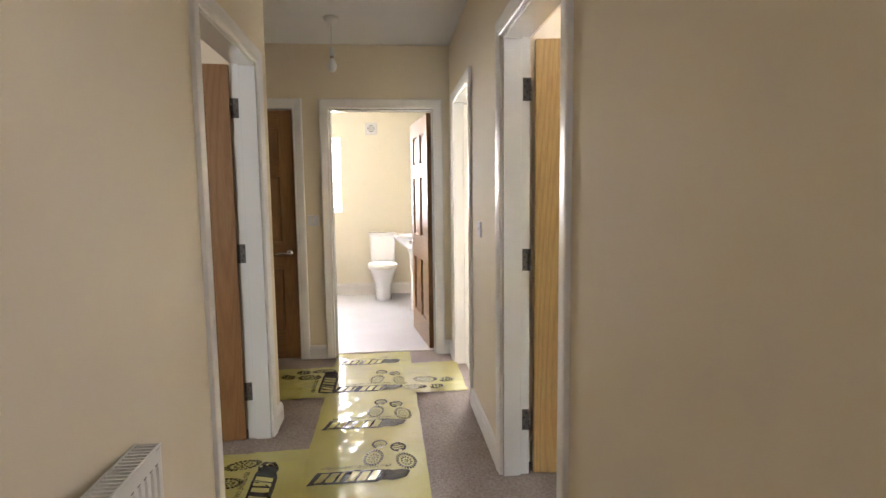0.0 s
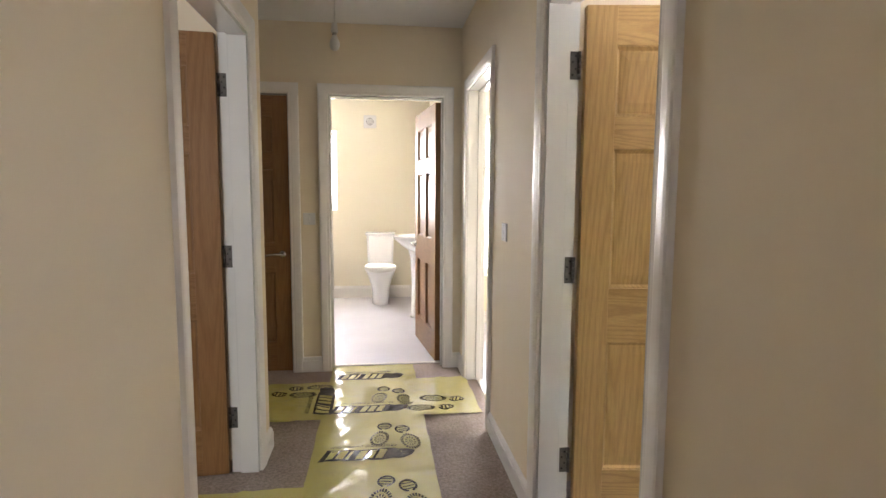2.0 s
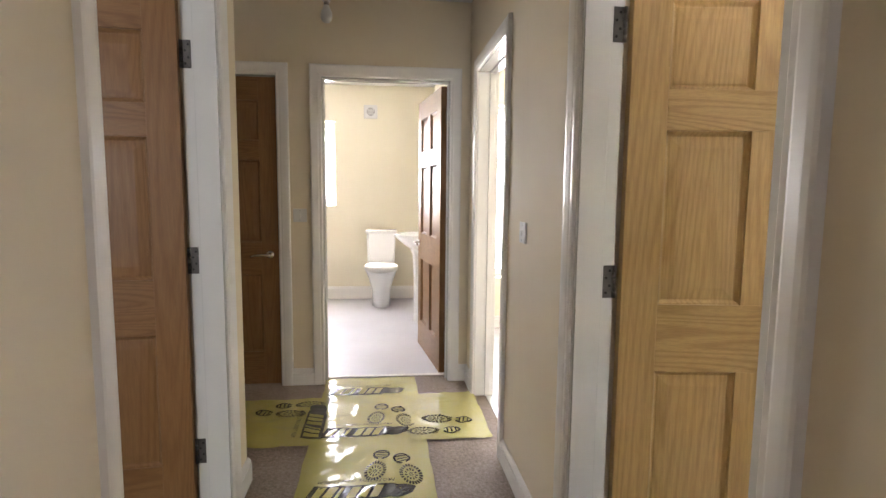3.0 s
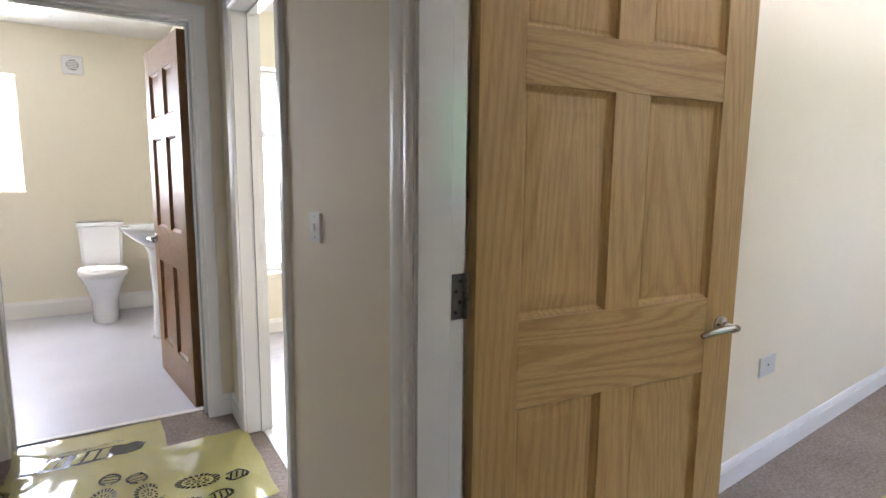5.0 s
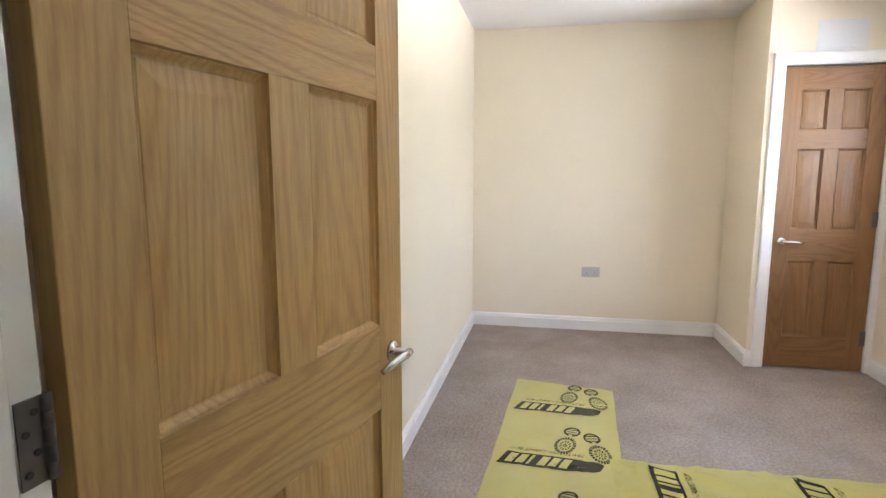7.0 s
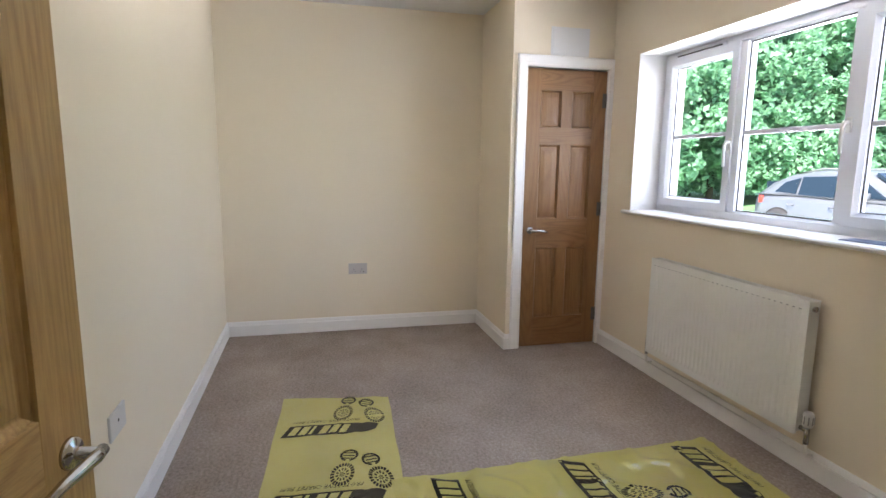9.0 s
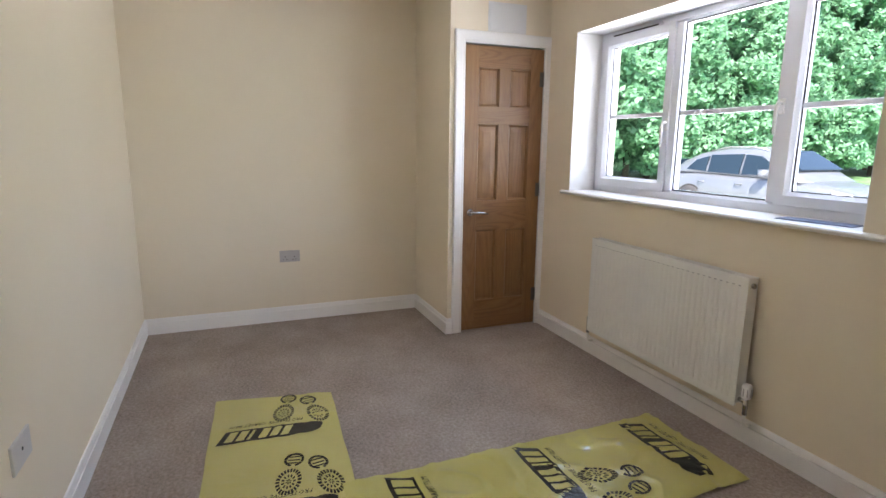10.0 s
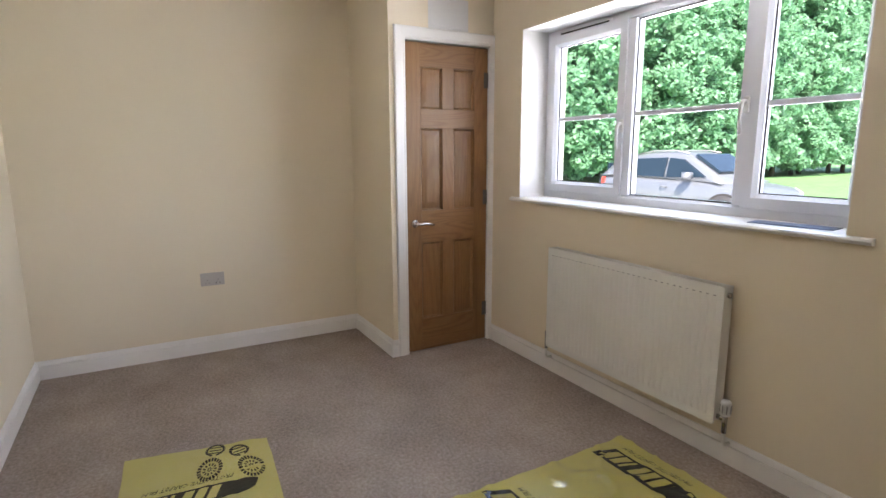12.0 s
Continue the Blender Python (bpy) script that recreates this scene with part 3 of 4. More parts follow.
box("latch_hole", -0.006, 0.006, -0.0032, -0.0021, -0.012, 0.012, DARK, plate)

# ---- windows ----


def upvc_frame(win, x0, x1, y, z0, z1, width, depth=0.07, name="window_frame"):
    """A rectangular frame of four mitred bars with a sloped inner edge, its room face at y."""
    bm = bmesh.new()
    prof = [(0.0, 0.0), (0.0, -depth), (width, -depth), (width, -0.020), (width - 0.012, -0.006), (width - 0.016, 0.0)]
    rings = []
    for cx, cz, sx, sz in ((x0, z0, 1, 1), (x1, z0, -1, 1), (x1, z1, -1, -1), (x0, z1, 1, -1)):
        rings.append([(cx + sx * u, y + d, cz + sz * u) for u, d in prof])
    made = [[bm.verts.new(p) for p in r] for r in rings]
    n = len(prof)
    for i in range(4):
        r0, r1 = made[i], made[(i + 1) % 4]
        for k in range(n):
            bm.faces.new((r0[k], r0[(k + 1) % n], r1[(k + 1) % n], r1[k]))
    return part(name, bm, UPVC, win)


def pane(win, x0, x1, y, z0, z1):
    p = box("pane", x0, x1, y - 0.012, y + 0.012, z0, z1, GLASS, win)
    p.visible_shadow = False
    return p


win = tagged(thing("window_1", pose(0, 0, 0), "white upvc three-light window with glazing bars over a car park", "window", "", "structure"))
WY = -0.142
wx0, wx1, wz0, wz1 = WX
upvc_frame(win, wx0, wx1, WY, wz0 + 0.001, wz1 - 0.001, 0.055)
M1, M2 = 3.622, 2.962
for mx in (M1, M2):
    box("mullion", mx - 0.030, mx + 0.030, WY - 0.065, WY + 0.002, wz0 + 0.05, wz1 - 0.05, UPVC, win, 0.004, 2)
lights = ((M1 + 0.030, wx1 - 0.055, True), (M2 + 0.030, M1 - 0.030, False), (wx0 + 0.055, M2 - 0.030, True))
for a, b, opening in lights:
    z0, z1 = wz0 + 0.055, wz1 - 0.055
    if opening:
        upvc_frame(win, a - 0.012, b + 0.012, WY + 0.014, z0 - 0.012, z1 + 0.012, 0.062, 0.06, "casement")
        a, b, z0, z1 = a + 0.050, b - 0.050, z0 + 0.050, z1 - 0.050
    pane(win, a - 0.004, b + 0.004, WY - 0.035, z0 - 0.004, z1 + 0.004)
    box("glazing_bar", a, b, WY - 0.040, WY - 0.016, 1.510, 1.534, UPVC, win, 0.003)
    for zz0, zz1, xx0, xx1 in ((z0 - 0.003, z0 + 0.004, a, b), (z1 - 0.004, z1 + 0.003, a, b), (z0, z1, a - 0.003, a + 0.004), (z0, z1, b - 0.004, b + 0.003)):
        box("gasket", xx0, xx1, WY - 0.0225, WY - 0.0165, zz0, zz1, DARK, win)
# espagnolette handles on the two opening casements
for hx, zc in ((M2 - 0.012, 1.52), (M1 + 0.020, 1.46)):
    hb = box("handle", hx - 0.013, hx + 0.013, WY + 0.014, WY + 0.026, zc - 0.035, zc + 0.035, PLASTIC, win, 0.005, 2)
    bm = bmesh.new()
    add_tube(bm, [(hx, WY + 0.020, zc + 0.012), (hx, WY + 0.045, zc + 0.012), (hx + 0.003, WY + 0.052, zc - 0.005), (hx + 0.006, WY + 0.050, zc - 0.06), (hx + 0.008, WY + 0.044, zc - 0.125)], 0.008, 10, [0.009, 0.010, 0.0095, 0.008, 0.007])
    part("lever", bm, PLASTIC, hb, "", True)
vent = box("trickle_vent", 3.75, 4.18, WY - 0.002, WY + 0.016, wz1 - 0.048, wz1 - 0.022, UPVC, win, 0.004)
box("slot", 3.77, 4.16, WY + 0.0155, WY + 0.0175, wz1 - 0.040, wz1 - 0.031, DARK, vent)

# white plastered reveal of the opening
for nm, x0, x1, z0, z1 in (("reveal", wx0 + 0.0005, wx0 + 0.004, wz0 + 0.001, wz1 - 0.004), ("reveal", wx1 - 0.004, wx1 - 0.0005, wz0 + 0.001, wz1 - 0.004), ("reveal", wx0 + 0.004, wx1 - 0.004, wz1 - 0.004, wz1 - 0.0005)):
    tagged(box(nm, x0, x1, WY + 0.001, BY0 - 0.002, z0, z1, CEILING), "white plastered window reveal", "window reveal", "", "structure")
bm = bmesh.new()
prof = [(WY - 0.005, 0.0), (0.068, 0.0), (0.082, -0.004), (0.088, -0.012), (0.084, -0.021), (0.074, -0.025), (WY - 0.005, -0.025)]
add_box(bm, WX[0] + 0.0005, WX[1] - 0.0005, WY - 0.06, BY0 + 0.004, WX[2] - 0.0245, WX[2] + 0.001)
add_loft(bm, [[(x, y, WX[2] + 0.0012 + z) for y, z in [(BY0 + 0.003, 0.0)] + prof[1:6] + [(BY0 + 0.003, -0.025)]] for x in (2.345, 2.3485, 4.3615, 4.365)])
tagged(part("window_sill", bm, GLOSS), "white gloss window board with a rounded nosing", "window sill", "", "structure")

# a dark booklet left on the window board
bk = thing("leaflet", pose(2.66, -0.035, WX[2] + 0.0025, 0, 0, 8), "dark blue leaflet lying on the window board", "leaflet")
BLUE = mottled("blue_card", (0.06, 0.09, 0.16), (0.08, 0.11, 0.20), 0.35, 8, 60, 0.05, 0.0005)
box("sheet", -0.15, 0.15, -0.05, 0.05, 0.0, 0.003, BLUE, bk, 0.0008)


def simple_window(name, label, x0, x1, z0, z1, y_room, inward, bars, glass=None):
    """A plain framed window set in an opening; inward is -1 when the room lies at smaller y."""
    w = thing(name, pose(0, 0, 0), label, "window", "", "structure")
    y = y_room
    for a, b, c, d in ((x0, x0 + 0.06, z0, z1), (x1 - 0.06, x1, z0, z1), (x0 + 0.06, x1 - 0.06, z0, z0 + 0.06), (x0 + 0.06, x1 - 0.06, z1 - 0.06, z1)):
        box("window_frame", a, b, y - 0.03, y + 0.03, c, d, UPVC, w, 0.004)
    for z in bars:
        box("transom", x0 + 0.06, x1 - 0.06, y - 0.028, y + 0.028, z - 0.025, z + 0.025, UPVC, w, 0.004)
    p = box("pane", x0 + 0.05, x1 - 0.05, y - 0.01, y + 0.01, z0 + 0.05, z1 - 0.05, glass or GLASS, w)
    p.visible_shadow = False
    return w


simple_window("window_2", "white framed bathroom window full of daylight", BWX[0], BWX[1], BWX[2], BWX[3], 7.79, -1, (), FROST).matrix_world = HALL
simple_window("window_3", "white framed tall side room window", RWX[0], RWX[1], RWX[2], RWX[3], 6.30, -1, (1.59,)).matrix_world = HALL
simple_window("window_4", "white framed window of a side room", LWX[0], LWX[1], LWX[2], LWX[3], 0.36, 1, ()).matrix_world = HALL
# unseen panel, added only to house the hall fill lamp
w5 = simple_window("window_5", "unseen white framed panel added at the hall fill lamp", -0.38, 0.38, 0.40, 2.10, 0.0, 1, ())
w5.matrix_world = HALL @ pose(1.11, -0.72, 0, 0, 0, 90)

# ---- radiators ----


def panel_radiator(m, width, height, label, valve_end=1):
    """Convector radiator: local x along the wall, y out from it, z from its lower edge."""
    r = thing("radiator", m, label, "radiator", "radiators")
    bm = bmesh.new()
    n = int(width / 0.0333)
    pitch = (width - 0.05) / n
    prof = [(0.0, 0.086), (0.012, 0.090)]
    for k in range(n):
        x = 0.025 + k * pitch
        prof += [(x + pitch * 0.10, 0.090), (x + pitch * 0.30, 0.0862), (x + pitch * 0.50, 0.0862), (x + pitch * 0.70, 0.090)]
    prof += [(width - 0.012, 0.090), (width, 0.086)]
    rows = []
    for z, flat in ((0.0, 1), (0.032, 1), (0.050, 0), (height - 0.050, 0), (height - 0.032, 1), (height, 1)):
        rows.append([bm.verts.new((x, 0.090 if flat and 0.011 < x < width - 0.011 else y, z)) for x, y in prof])
    for r0, r1 in zip(rows, rows[1:]):
        for k in range(len(prof) - 1):
            bm.faces.new((r0[k], r0[k + 1], r1[k + 1], r1[k]))
    back = [[bm.verts.new((x, 0.076, z)) for x in (0.0, width)] for z in (0.0, height)]
    bm.faces.new((back[0][0], back[1][0], back[1][1], back[0][1]))
    part("front_panel", bm, RADIATOR, r)
    # grey dashes draw in the shade at each groove's top end
    bm = bmesh.new()
    for k in range(n):
        x = 0.025 + (k + 0.40) * pitch
        add_box(bm, x - 0.006, x + 0.006, 0.0892, 0.0906, height - 0.036, height - 0.0325)
    tagged(part("slot_row", bm, GREY_PLASTIC, r), kind="stuff")
    box("back_panel", 0.004, width - 0.004, 0.030, 0.042, 0.004, height - 0.004, RADIATOR, r, 0.003)
    for x in (0.0, width - 0.004):
        box("side_cover", x, x + 0.004, 0.026, 0.0855, 0.014, height + 0.004, RADIATOR, r, 0.0015)
    bm = bmesh.new()
    add_box(bm, 0.0, width, 0.026, 0.030, height - 0.008, height + 0.006)
    add_box(bm, 0.0, width, 0.082, 0.088, height - 0.002, height + 0.006, 0.001)
    for k in range(int(width / 0.016)):
        x = 0.008 + k * 0.016
        add_box(bm, x, x + 0.005, 0.030, 0.082, height - 0.004, height + 0.004)
    part("top_grille", bm, RADIATOR, r)
    bm = bmesh.new()
    for k in range(int(width / 0.025)):
        x = 0.012 + k * 0.025
        add_box(bm, x, x + 0.0012, 0.042, 0.076, 0.03, height - 0.03)
    part("fins", bm, RADIATOR, r)
    for x in (0.16, width - 0.16):
        box("bracket", x - 0.015, x + 0.015, 0.0, 0.032, 0.06, height - 0.06, RADIATOR, r, 0.002)
    tx = width if valve_end > 0 else 0.0
    s = 1 if valve_end > 0 else -1
    bm = bmesh.new()
    add_tube(bm, [(tx - 0.002 * s, 0.058, 0.030), (tx + 0.034 * s, 0.058, 0.030)], 0.010, 12)
    add_tube(bm, [(tx + 0.034 * s, 0.058, 0.048), (tx + 0.034 * s, 0.058, -0.030)], 0.011, 12)
    v = part("valve_body", bm, CHROME, r, "chrome radiator valve", True)
    bm = bmesh.new()
    add_lathe(bm, [(0.012, 0.0), (0.019, 0.004), (0.021, 0.012), (0.0215, 0.052), (0.020, 0.062), (0.016, 0.068), (0.006, 0.069)], 20, (tx + 0.034 * s, 0.058, 0.046))
    part("valve_head", bm, PLASTIC, r, "white thermostatic valve head", True)
    bm = bmesh.new()
    for k in range(8):
        a = k * math.tau / 8
        cx, cy = tx + 0.034 * s + 0.0213 * math.cos(a), 0.058 + 0.0213 * math.sin(a)
        add_box(bm, cx - 0.0018, cx + 0.0018, cy - 0.0018, cy + 0.0018, 0.062, 0.098)
    part("valve_slots", bm, GREY_PLASTIC, r)
    ox = 0.0 if valve_end > 0 else width
    bm = bmesh.new()
    add_tube(bm, [(ox + 0.002 * s, 0.058, 0.030), (ox - 0.028 * s, 0.058, 0.030)], 0.010, 12)
    add_tube(bm, [(ox - 0.028 * s, 0.058, 0.075), (ox - 0.028 * s, 0.058, -0.030)], 0.009, 12)
    part("lockshield", bm, STEEL, r, "steel lockshield valve", True)
    for x in (tx + 0.034 * s, ox - 0.028 * s):
        bm = bmesh.new()
        add_tube(bm, [(x, 0.058, -0.028), (x, 0.058, -0.075), (x, 0.045, -0.088), (x, 0.016, -0.090)], 0.0075, 10)
        part("pipe", bm, RADIATOR, r, "", True)
    bm = bmesh.new()
    add_tube(bm, [(tx - 0.004 * s, 0.058, height - 0.030), (tx + 0.010 * s, 0.058, height - 0.030)], 0.012, 12)
    part("bleed_plug", bm, CHROME, r, "", True)
    return r


panel_radiator(pose(2.800, BY0, 0.188), 1.092, 0.588,
               "white ribbed panel radiator under the window", valve_end=-1)
panel_radiator(HALL @ pose(HL, 1.665, 0.135, 0, 0, -90), 0.90, 0.577, "white ribbed panel radiator on the hall wall", valve_end=1)

# ---- sockets and switches ----


def socket_plate(m, width, height, label, category, kind="socket", mat=None):
    """Faceplate: local x along the wall, y out of it, centred."""
    s = thing("wall_" + kind, m, label, category)
    box("faceplate", -width / 2, width / 2, 0.0, 0.009, -height / 2, height / 2, mat or PLASTIC, s, 0.0028, 2)
    if kind == "socket":
        n = 2 if width > 0.12 else 1
        for k in range(n):
            cx = (k - (n - 1) / 2) * 0.066
            for dx, dz, a, b in ((0, -0.004, 0.004, 0.009), (-0.011, -0.024, 0.007, 0.0045), (0.011, -0.024, 0.007, 0.0045)):
                box("pin_slot", cx + dx - a / 2, cx + dx + a / 2, 0.0085, 0.0096, dz - b / 2, dz + b / 2, DARK, s)
            rk = box("rocker", cx - 0.006, cx + 0.006, 0.008, 0.0125, 0.012, 0.030, mat or PLASTIC, s, 0.002)
    elif kind == "outlet":
        bm = bmesh.new()
        add_tube(bm, [(0, 0.0088, 0.004), (0, 0.0100, 0.004)], 0.0055, 12)
        part("aerial_jack", bm, DARK, s, "small round aerial jack")
    elif kind == "switch":
        box("rocker", -0.006, 0.006, 0.008, 0.0135, -0.012, 0.010, mat or PLASTIC, s, 0.002)
        for dz in (-0.030, 0.030):
            bm = bmesh.new()
            add_tube(bm, [(0, 0.0088, dz), (0, 0.0096, dz)], 0.0032, 10)
            part("screw_cap", bm, GREY_PLASTIC, s)
    return s


socket_plate(pose(BX1, 1.814, 0.500, 0, 0, 90), 0.146, 0.086, "pale grey double socket on the magnolia back wall", "socket", mat=SOCKET)
socket_plate(pose(2.927, BY1, 0.468, 0, 0, 180), 0.146, 0.088, "pale grey wide television outlet plate on the magnolia side wall", "outlet", "outlet", mat=OUTLET)
socket_plate(HALL @ pose(HR, 3.293, 1.124, 0, 0, 90), 0.086, 0.086, "white single light switch on the hall wall", "light switch", "switch")
socket_plate(HALL @ pose(-0.078, EY, 1.125, 0, 0, 180), 0.086, 0.086, "cream switch plate between two door frames", "light switch", "switch")

# access hatch over the bedroom cupboard
hatch = thing("access_hatch", pose(CX, 0.400, 2.172, 0, 0, 90), "white plastic access hatch above the cupboard door", "access hatch")
box("hatch_frame", -0.144, 0.144, 0.0, 0.004, -0.094, 0.094, PLASTIC, hatch, 0.0015)
box("hatch_door", -0.132, 0.132, 0.0, 0.007, -0.082, 0.082, PLASTIC, hatch, 0.002)

# pendant in the hall
pen = thing("pendant_lamp", HALL @ pose(0.165, 4.072, CE), "bare bulb on a white pendant flex", "ceiling lamp")
bm = bmesh.new()
add_lathe(bm, [(0.050, 0.0), (0.050, -0.010), (0.044, -0.022), (0.020, -0.030), (0.006, -0.034)], 24)
part("ceiling_rose", bm, PLASTIC, pen, "", True)
bm = bmesh.new()
add_tube(bm, [(0, 0, -0.030), (0.001, 0, -0.11), (0, 0, -0.19)], 0.0032, 8)
part("flex", bm, PLASTIC, pen, "", True)
bm = bmesh.new()
add_lathe(bm, [(0.006, -0.185), (0.015, -0.192), (0.018, -0.215), (0.018, -0.225), (0.021, -0.228), (0.021, -0.240), (0.017, -0.246)], 20)
part("lampholder", bm, PLASTIC, pen, "", True)
bm = bmesh.new()
add_lathe(bm, [(0.013, -0.246), (0.013, -0.262)], 20)
part("bulb_cap", bm, STEEL, pen, "", True)
bm = bmesh.new()
add_lathe(bm, [(0.013, -0.262), (0.018, -0.275), (0.028, -0.297), (0.030, -0.315), (0.026, -0.334), (0.014, -0.346), (0.003, -0.348)], 20)
part("bulb", bm, PLASTIC, pen, "pearl glass bulb, unlit", True)

# ---- bathroom ----
wc = thing("toilet", HALL @ pose(0.438, 7.574, -0.003, 0, 0, 180), "white close-coupled ceramic toilet with lid down", "toilet")


def oval(cx, cy, a, b, z, n=24, front=1.0):
    return [(cx + a * math.cos(k * math.tau / n), cy + b * math.sin(k * math.tau / n) * (front if math.sin(k * math.tau / n) > 0 else 1), z) for k in range(n)]


bm = bmesh.new()
add_loft(bm, [oval(0, 0.30, 0.105, 0.22, 0.0), oval(0, 0.30, 0.10, 0.215, 0.06), oval(0, 0.31, 0.105, 0.22, 0.18), oval(0, 0.34, 0.145, 0.25, 0.32), oval(0, 0.36, 0.175, 0.28, 0.395), oval(0, 0.36, 0.178, 0.285, 0.41)])
part("bowl", bm, CERAMIC, wc, "", True)
bm = bmesh.new()
add_loft(bm, [oval(0, 0.37, 0.180, 0.285, 0.411), oval(0, 0.37, 0.187, 0.292, 0.418), oval(0, 0.37, 0.187, 0.292, 0.450), oval(0, 0.37, 0.176, 0.28, 0.462), oval(0, 0.37, 0.10, 0.18, 0.467)])
part("seat_lid", bm, PLASTIC, wc, "white plastic seat and lid", True)
bm = bmesh.new()
add_loft(bm, [[(x * k, y, z) for x, y in ((-0.165, 0.012), (0.165, 0.012), (0.170, 0.03), (0.165, 0.155), (0.14, 0.172), (-0.14, 0.172), (-0.165, 0.155), (-0.170, 0.03))] for z, k in ((0.41, 0.86), (0.47, 0.94), (0.76, 1.0), (0.80, 1.0))])
part("cistern", bm, CERAMIC, wc)
box("cistern_lid", -0.182, 0.182, 0.006, 0.186, 0.801, 0.838, CERAMIC, wc, 0.012, 3)
bm = bmesh.new()
add_lathe(bm, [(0.022, 0.838), (0.022, 0.843), (0.018, 0.846)], 16, (0, 0.09, 0))
part("flush_button", bm, CHROME, wc, "chrome flush button", True)

bs = thing("washbasin", HALL @ pose(1.059, 6.45, -0.003, 0, 0, 90), "white ceramic washbasin on a tall pedestal", "washbasin")
bm = bmesh.new()
half = lambda w, d, z: [(-w, 0.0, z), (w, 0.0, z)] + [(w * math.cos(k * math.pi / 12) , 0.16 + (d - 0.16) * math.sin(k * math.pi / 12), z) for k in range(13)]
add_loft(bm, [half(0.11, 0.30, 0.70), half(0.20, 0.40, 0.77), half(0.265, 0.475, 0.835), half(0.275, 0.495, 0.865), half(0.272, 0.490, 0.875), half(0.235, 0.44, 0.873), half(0.20, 0.40, 0.80), half(0.10, 0.30, 0.76)])
part("bowl", bm, CERAMIC, bs, "", True)
bm = bmesh.new()
add_loft(bm, [oval(0, 0.20, 0.105, 0.115, 0.0), oval(0, 0.20, 0.095, 0.105, 0.03), oval(0, 0.20, 0.082, 0.095, 0.35), oval(0, 0.20, 0.095, 0.11, 0.66), oval(0, 0.20, 0.12, 0.14, 0.74)])
part("pedestal", bm, CERAMIC, bs, "", True)
for sx in (-0.09, 0.09):
    bm = bmesh.new()
    add_tube(bm, [(sx, 0.07, 0.872), (sx, 0.07, 0.925), (sx, 0.10, 0.945), (sx, 0.15, 0.935)], 0.011, 12)
    add_tube(bm, [(sx - 0.022, 0.07, 0.955), (sx + 0.022, 0.07, 0.955)], 0.007, 10)
    add_tube(bm, [(sx, 0.07, 0.925), (sx, 0.07, 0.958)], 0.010, 12)
    part("tap", bm, CHROME, bs, "chrome basin tap", True)

fan = thing("extractor_fan", HALL @ pose(0.322, 7.59, 2.190, 0, 0, 180), "square white extractor fan high on a cream wall", "extractor fan")
box("cover", -0.078, 0.078, 0.0, 0.022, -0.078, 0.078, PLASTIC, fan, 0.008, 2)
bm = bmesh.new()
add_tube(bm, [(0, 0.0215, 0), (0, 0.0235, 0)], 0.046, 24)
ring = part("grille_ring", bm, GREY_PLASTIC, fan)
for k in range(5):
    box("slat", -0.036, 0.036, 0.0236, 0.0270, -0.030 + k * 0.0135, -0.0235 + k * 0.0135, PLASTIC, fan)
cl = thing("ceiling_lamp", HALL @ pose(0.150, 6.75, CE), "round white flush bathroom ceiling light, lit", "ceiling lamp")
bm = bmesh.new()
add_lathe(bm, [(0.15, 0.0), (0.15, -0.03), (0.148, -0.036)], 32)
part("base", bm, PLASTIC, cl, "", True)
bm = bmesh.new()
add_lathe(bm, [(0.146, -0.034), (0.14, -0.055), (0.10, -0.075), (0.03, -0.082)], 32)
part("diffuser", bm, GLOW, cl, "glowing white diffuser", True)
# small emissive disc and its bezel on the bedroom ceiling
dl = thing("downlight", pose(4.545, 0.965, CE), "small round emissive disc in a bezel on the ceiling", "ceiling lamp")
bm = bmesh.new()
add_lathe(bm, [(0.055, 0.0), (0.055, -0.004), (0.048, -0.007), (0.040, -0.006)], 28)
part("bezel", bm, PLASTIC, dl, "", True)
bm = bmesh.new()
add_lathe(bm, [(0.040, -0.0062), (0.036, -0.0085), (0.004, -0.009)], 28)
part("diffuser", bm, GLOW, dl, "emissive disc face", True)

# ---- outside ----
tagged(box("ground", -900, 900, -900, 900, -0.70, -0.34, GRASS), "mown green grass reaching to the wood", "ground", "", "structure")
tagged(box("road", -30, 19, -11.6, -0.6, -0.34, -0.30, ASPHALT, bevel=0.01), "pale sunlit concrete car park", "road", "", "structure")


